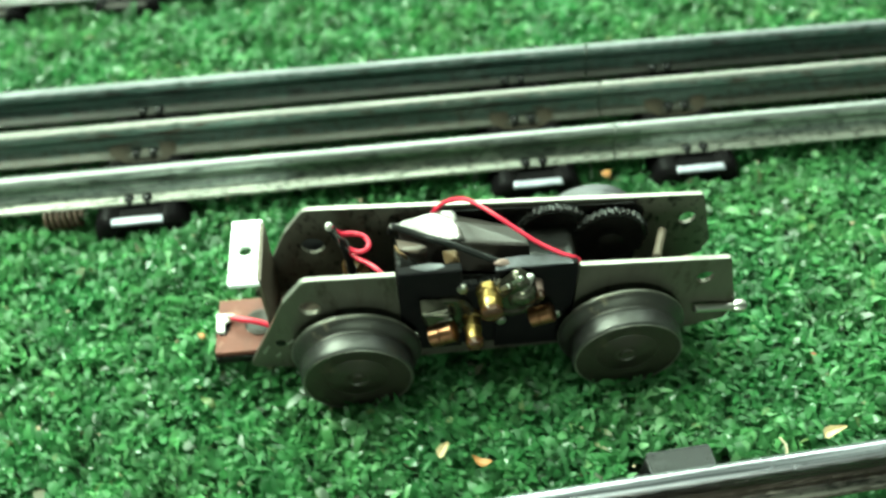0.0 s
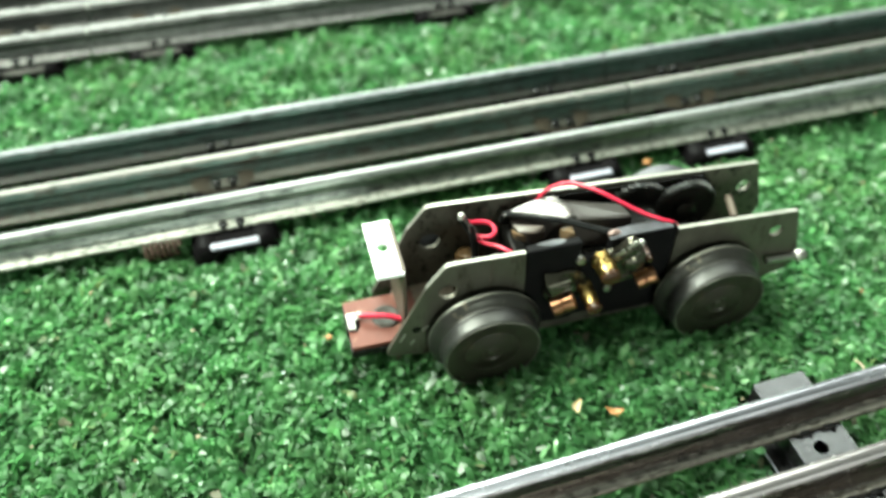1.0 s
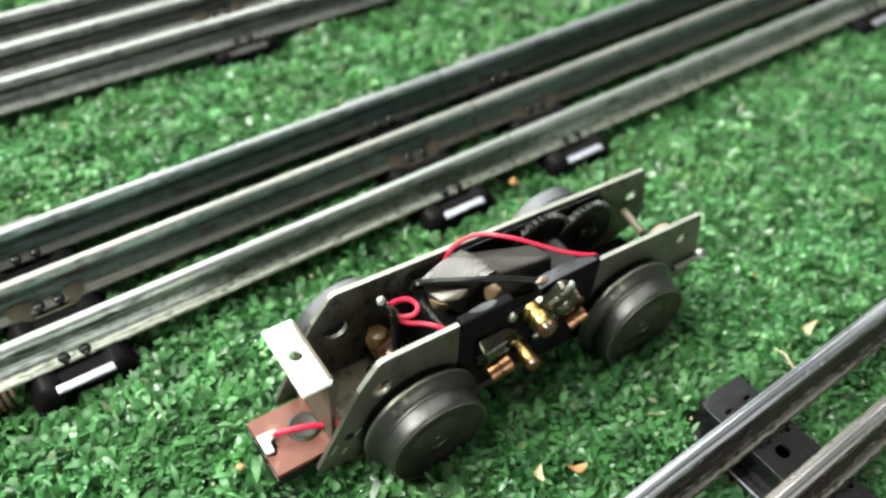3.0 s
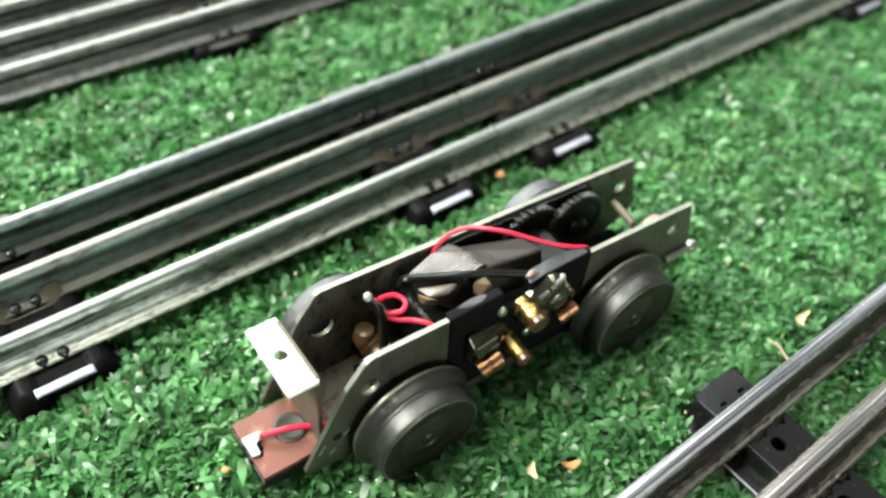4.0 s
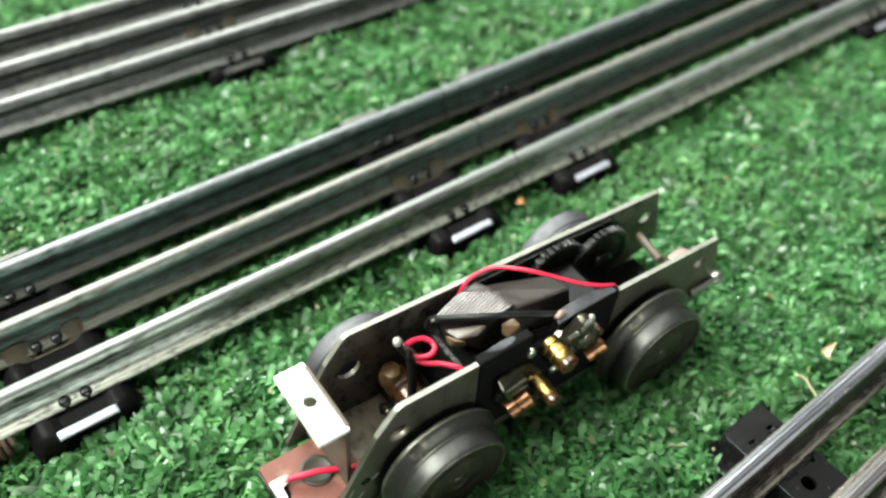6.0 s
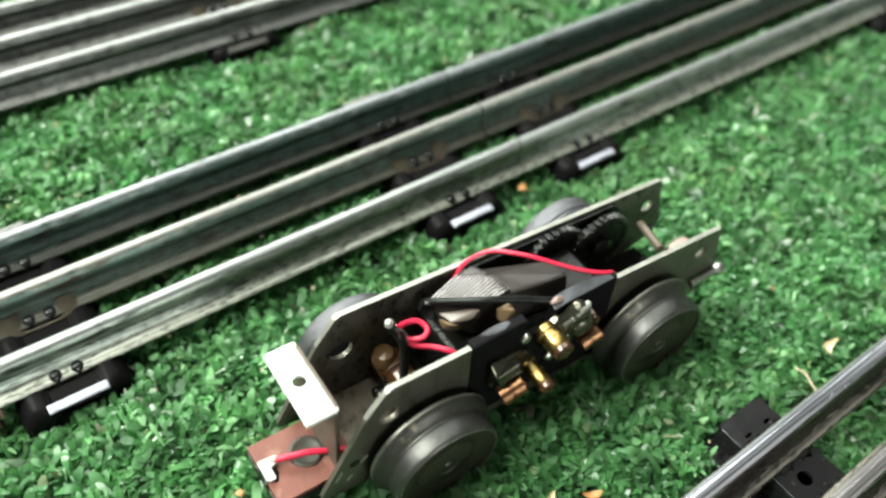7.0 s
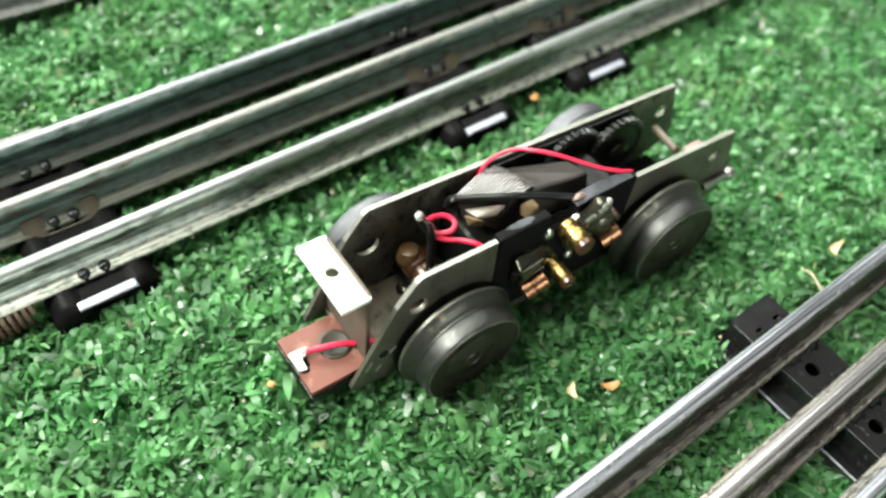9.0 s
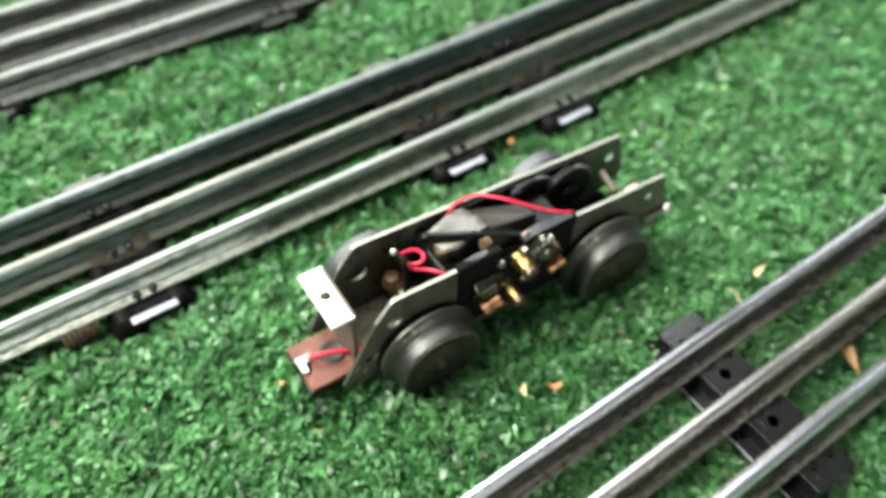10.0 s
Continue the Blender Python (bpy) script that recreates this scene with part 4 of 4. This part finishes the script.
def cross_cup(x, y, z, r, n, label):
    """A short ribbed cylinder lying along the plate, tipped up at one end."""
    prof = [(r * 0.8, 0), (r, 0.3), (r, n * 0.42), (r * 0.93, n * 0.45), (r * 0.93, n * 0.5), (r, n * 0.53), (r, n - 0.3), (r * 0.8, n), (r * 0.3, n)]
    bm = lathe(prof, 24, "z", (0, 0, -n / 2))
    bm.transform(Matrix.Translation((x, y, z)) @ Vector((0.88, -0.1, 0.42)).to_track_quat("Z", "Y").to_matrix().to_4x4())
    return part("brush_cap", bm, COPPER, TRUCK, label, True)


cup(-1.8, 18.0, 1.75, 7.0, BRASS, "brass brush tube")
cross_cup(-8.0, HOLDER - 3.8, 17.2, 2.3, 5.8, "copper brush spring cup")
cup(1.7, 26.2, 2.25, 5.6, BRASS, "brass brush tube")
cross_cup(12.6, HOLDER - 3.0, 20.0, 2.15, 5.2, "copper brush spring cup")
cup(11.6, 27.6, 0.9, 3.2, PINK, "dull copper terminal")
part("brush_base", lathe([(6.3, 0.3), (6.3, -0.9), (5.8, -1.4), (4.6, -1.5), (4.2, -0.9), (1.0, -0.9)], 28, "y", (6.8, HOLDER, 23.8)), DARK_NICKEL, TRUCK, "tarnished brush holder base", True)
part("brush_base", lathe([(5.6, 0.3), (5.6, -0.9), (5.2, -1.4), (4.2, -1.5), (3.8, -0.9), (1.0, -0.9)], 28, "y", (-6.8, HOLDER, 19.6)), DARK_NICKEL, TRUCK, "tarnished brush holder base", True)
part("brush_clip", hull([(-12.6, -11.0, 26.0), (-6.2, -11.0, 24.6), (-5.4, -11.6, 20.6), (-10.9, -14.0, 19.6), (-12.4, -13.2, 23.6), (-6.4, -13.4, 22.4), (-12.4, -10.2, 20), (-5.6, -10.2, 19.6)], bevel=0.35), DARK_NICKEL, TRUCK, "bent tarnished brush clip")
for z_ in (23.4, 20.4):
    part("clip_edge", rod((-11.8 + (23.4 - z_) * 0.5, -13.4, z_), (-7.0 + (23.4 - z_) * 0.3, -13.6, z_ + 1.4), 0.22, 8), PLATE, TRUCK, "bright clip edge", True)
part("brush_clip", rod((4.6, -11.6, 27.0), (8.2, -13.0, 33.0), 2.2, 20, 0.7), DARK_NICKEL, TRUCK, "tarnished nickel brush tube", True)
part("brush_cap", lathe([(3.2, 0.4), (3.3, -1.6), (3.0, -2.6), (2.2, -3.4), (0.9, -3.8), (0.2, -3.85)], 28, "y", (8.0, HOLDER - 1.2, 27.6)), DARK_NICKEL, TRUCK, "rounded tarnished nickel cap", True)
pale = lathe([(1.7, 0), (1.75, 0.6), (1.1, 2.2), (0.5, 3.2), (0.15, 3.4)], 20, "z")
pale.transform(Matrix.Translation((7.6, HOLDER - 2.6, 30.4)) @ Vector((0.75, 0.1, 0.6)).to_track_quat("Z", "Y").to_matrix().to_4x4())
part("terminal_cone", pale, SOLDER, TRUCK, "pale tinned terminal", True)
# nickel rods added to stand for lamp glints on the dark tube
part("clip_edge", rod((4.0, -12.8, 29.2), (5.4, -13.6, 31.4), 0.55, 10, 0.2), NICKEL, TRUCK, "bright rod placed as a glint on the brush tube", True)
part("clip_edge", rod((6.0, -13.6, 32.0), (7.6, -14.2, 34.2), 0.6, 10, 0.2), NICKEL, TRUCK, "bright rod placed as a glint on the brush tube", True)
# rubbed plate tops; the lamp sheen on them is put into the grey
part("worn_top", hull([(-14.6, NEAR + 0.2, 32.6), (-13.2, NEAR + 1.5, 33.05), (-14.2, NEAR + 1.2, 32.9), (-9.0, NEAR - 0.2, 33.1), (-6.8, NEAR + 0.6, 33.0), (-7.6, NEAR + 1.6, 32.9), (-10.5, NEAR + 1.68, 33.15), (-12, NEAR - 0.1, 32.7)], bevel=0.12), RUBBED_SHEEN, TRUCK, "rubbed top of the brush plate, lamp sheen in its grey")
part("worn_top", hull([(2.8, NEAR - 0.9, 32.0), (3.4, NEAR + 1.5, 33.2), (6.2, NEAR - 1.1, 32.9), (10, NEAR + 1.7, 33.3), (12.5, NEAR - 0.8, 32.7), (17.5, NEAR + 1.5, 32.9), (18.8, NEAR - 0.75, 32.5), (3, NEAR - 0.7, 31.6), (18.6, NEAR + 1.5, 31.6)], bevel=0.2), RUBBED_SHEEN, TRUCK, "rubbed ragged top of the brush plate, lamp sheen in its grey")
for x_, z_, r_ in ((-3.6, 27.2, 0.9), (-4.8, 13.0, 0.8), (4.6, 15.4, 0.9), (16.6, 16.0, 0.9), (-13.6, 12.6, 0.8)):
    part("screw", lathe([(r_ * 1.3, 0.2), (r_ * 1.3, -0.5), (r_ * 0.9, -0.9), (r_ * 0.2, -0.9)], 14, "y", (x_, HOLDER, z_)), NICKEL, TRUCK, "small screw head", True)

# wires
part("red_wire", tube([(-28.8, 0.1, 37.0), (-27.3, 0.0, 35.2), (-25.1, 0.7, 34.2), (-22.8, 0.4, 33.6), (-21.8, -1.0, 33.2), (-22.0, -2.3, 32.9), (-23.4, -2.8, 32.4), (-25.0, -1.9, 31.9), (-26.1, -0.6, 31.2), (-25.6, -1.4, 30.6), (-24.2, -3.0, 30.6), (-22.2, -4.8, 31.0), (-20.0, -7.4, 31.2), (-18.6, -8.4, 29.6)], 0.54), RED_WIRE, TRUCK, "curled red insulated wire", True)
part("solder_tip", rod((-29.4, -0.2, 36.8), (-29.2, 0.2, 38.4), 0.8, 12, 0.35), SOLDER, TRUCK, "bright solder tip", True)
part("lead", tube([(-29.0, 0.2, 37), (-28.0, -0.3, 34.6), (-26.6, -0.9, 31.4), (-26.0, -1.1, 25), (-25.8, -1.1, 15), (-25.6, -1.0, 8)], 0.95), BLACK_WIRE, TRUCK, "black lead", True)
for k in range(5):
    rng = random.Random(60 + k)
    pts_ = [(-28.8 + 3.2 * u + rng.uniform(-0.7, 0.7), -0.2 - 1.2 * u + rng.uniform(-0.8, 0.8), 36.2 - 5.0 * u + rng.uniform(-0.4, 0.9)) for u in (0, 0.3, 0.6, 1.0)]
    part("strand", tube(pts_, 0.13, 6, 5), COIL_WIRE, TRUCK, "frayed wire strand", True)
part("red_wire", tube([(-9.4, 8.6, 25.5), (-8.2, 8.4, 29.6), (-6.2, 8.4, 32.4), (-3.8, 7.7, 34.4), (-1.1, 6.0, 36.0), (1.4, 2.7, 37.2), (4.1, -0.3, 37.4), (7.9, -3.3, 36.2), (12.0, -6.0, 34.6), (16.3, -8.0, 33.2), (19.8, -8.6, 31.6), (21.0, -8.2, 28)], 0.47), RED_WIRE, TRUCK, "long red insulated wire", True)
part("black_wire", tube([(-17.4, 6.6, 27.0), (-16.8, 6.2, 29.2), (-16.0, 4.5, 30.7), (-12.9, 1.0, 32.7), (-8.9, -2.9, 34.6), (-4.6, -4.8, 34.3), (-0.1, -6.6, 33.2), (4.2, -8.6, 32.5)], 0.75, 12, 20), BLACK_WIRE, TRUCK, "black insulated wire", True)
part("solder_joint", hull([(2.6, -9.8, 33.4), (6, -10, 33), (6.5, -8, 32.6), (2.6, -7.8, 32.4), (4.5, -8.8, 34.0), (3.5, -9, 31)], bevel=0.4), PINK, TRUCK, "dull solder joint")


# ---- litter on the turf ----
def crumb(name, x, y, z, size, mat, label, seed, category="debris", squash=0.3):
    rng = random.Random(seed)
    pts = [(size * rng.uniform(0.6, 1) * math.cos(a), size * rng.uniform(0.4, 0.9) * math.sin(a), size * squash * rng.uniform(-0.6, 0.6)) for a in [2 * math.pi * k / 12 for k in range(12)]]
    pts += [(size * rng.uniform(-0.4, 0.4), size * rng.uniform(-0.4, 0.4), size * squash * s) for s in (1, -1)]
    ob = part(name, hull(pts, bevel=size * 0.1), mat, None, "", True)
    ob.matrix_world = pose(x * MM, y * MM, z * MM, rng.uniform(-20, 20), rng.uniform(-20, 20), rng.uniform(0, 360))
    return tagged(ob, label, category, "litter on the turf")


crumb("chip", 74.2, 70.1, 2.2, 1.3, CLAY, "small red-brown chip lying on the turf", 1)
crumb("chip", -62.1, 92.1, 3.0, 1.3, ORANGE, "small orange chip on the turf", 8)
crumb("chip", 41.6, 132, 2.4, 2.0, ORANGE, "small orange chip beside the rail", 4)
crumb("chip", -46, 31.0, 2.4, 2.6, PAPER, "small white chip between the rails", 5, squash=0.25)
crumb("chip", -32.8, 31.8, 2.6, 2.4, PAPER, "small white chip between the rails", 6, squash=0.25)


def leaf(name, x, y, z, length, width, turn, mat, label, curl=0.3, bite=0.0):
    """A thin dry leaf blade, pointed and curled, with a raised midrib."""
    bm = bmesh.new()
    rows = []
    for i in range(11):
        t = i / 10
        w = width * (math.sin(math.pi * min(1, t * 0.94 + 0.03)) ** 0.8) * (1 - 0.35 * t)
        c = curl * length * (t - 0.5) ** 2
        rows.append([bm.verts.new((length * (t - 0.5), w * a + bite * math.sin(3 * t), c + abs(a) * width * 0.35)) for a in (-0.5, -0.25, 0, 0.25, 0.5)])
    for p, q in zip(rows, rows[1:]):
        for k in range(4):
            bm.faces.new((p[k], p[k + 1], q[k + 1], q[k]))
    got = bmesh.ops.extrude_face_region(bm, geom=bm.faces[:])
    bmesh.ops.translate(bm, vec=(0, 0, 0.12), verts=[v for v in got["geom"] if isinstance(v, bmesh.types.BMVert)])
    ob = part(name, bm, mat, None, "", True)
    ob.matrix_world = pose(x * MM, y * MM, z * MM, 12, 6, turn)
    return tagged(ob, label, "dry leaf", "litter on the turf")


leaf("dry_leaf", 70.4, 17.4, 4.2, 12.6, 3.3, 242, LEAF, "narrow brown dry leaf leaning between the rails")
leaf("leaf_scrap", -10.9, 56.2, 3.4, 4.2, 2.4, 55, CREAM, "small pale dry leaf scrap on the turf", 0.8, 0.5)
leaf("leaf_scrap", -3.2, 53.0, 3.4, 4.2, 2.6, 150, ORANGE, "small orange dry leaf scrap on the turf", 0.9, 0.4)
leaf("dry_leaf", 68.6, 49.6, 4.6, 6.2, 2.6, 20, CREAM, "small pale curled leaf scrap on the turf", 1.2, 0.8)
tagged(part("twig", tube([(58.6, 51.0, 3.4), (58.9, 48.6, 4.0), (58.2, 46.4, 3.8), (57.6, 43.6, 3.4)], 0.26, 8, 5), TWIG, None, "", True), "thin pale dry twig beside the rail", "twig", "litter on the turf")
# rust-brown spring lying by the rail
spring = [(-104.5 + 9.5 * k / 64, 134.6 + 0.08 * k / 6 + 2.2 * math.cos(2 * math.pi * k / 10), 1.4 + 2.2 * math.sin(2 * math.pi * k / 10)) for k in range(65)]
tagged(part("coil_spring", tube(spring, 0.6, 8, 2), RUST, None, "", True), "rust-brown wire coil lying against the rail", "spring", "litter on the turf")


def scatter():
    """Tiny dry flecks caught between the blades."""
    rng = np.random.default_rng(11)
    bm = bmesh.new()
    for _ in range(170):
        c = Vector((rng.uniform(-160, 260), rng.uniform(-20, 280), rng.uniform(1.0, 2.8)))
        r = rng.uniform(0.25, 0.7)
        vs = [bm.verts.new(c + Vector((r * math.cos(a) * rng.uniform(0.6, 1.3), r * math.sin(a) * rng.uniform(0.5, 1.1), rng.uniform(-0.2, 0.3)))) for a in (0.2, 1.6, 2.9, 4.4)]
        peak = bm.verts.new(c + Vector((0, 0, r * 0.6)))
        for k in range(4):
            bm.faces.new((vs[k], vs[(k + 1) % 4], peak))
        bm.faces.new(vs[::-1])
    tagged(part("dry_flecks", bm, FLECK), "tiny pale and orange dry flecks in the turf", "debris", "", "stuff")


scatter()
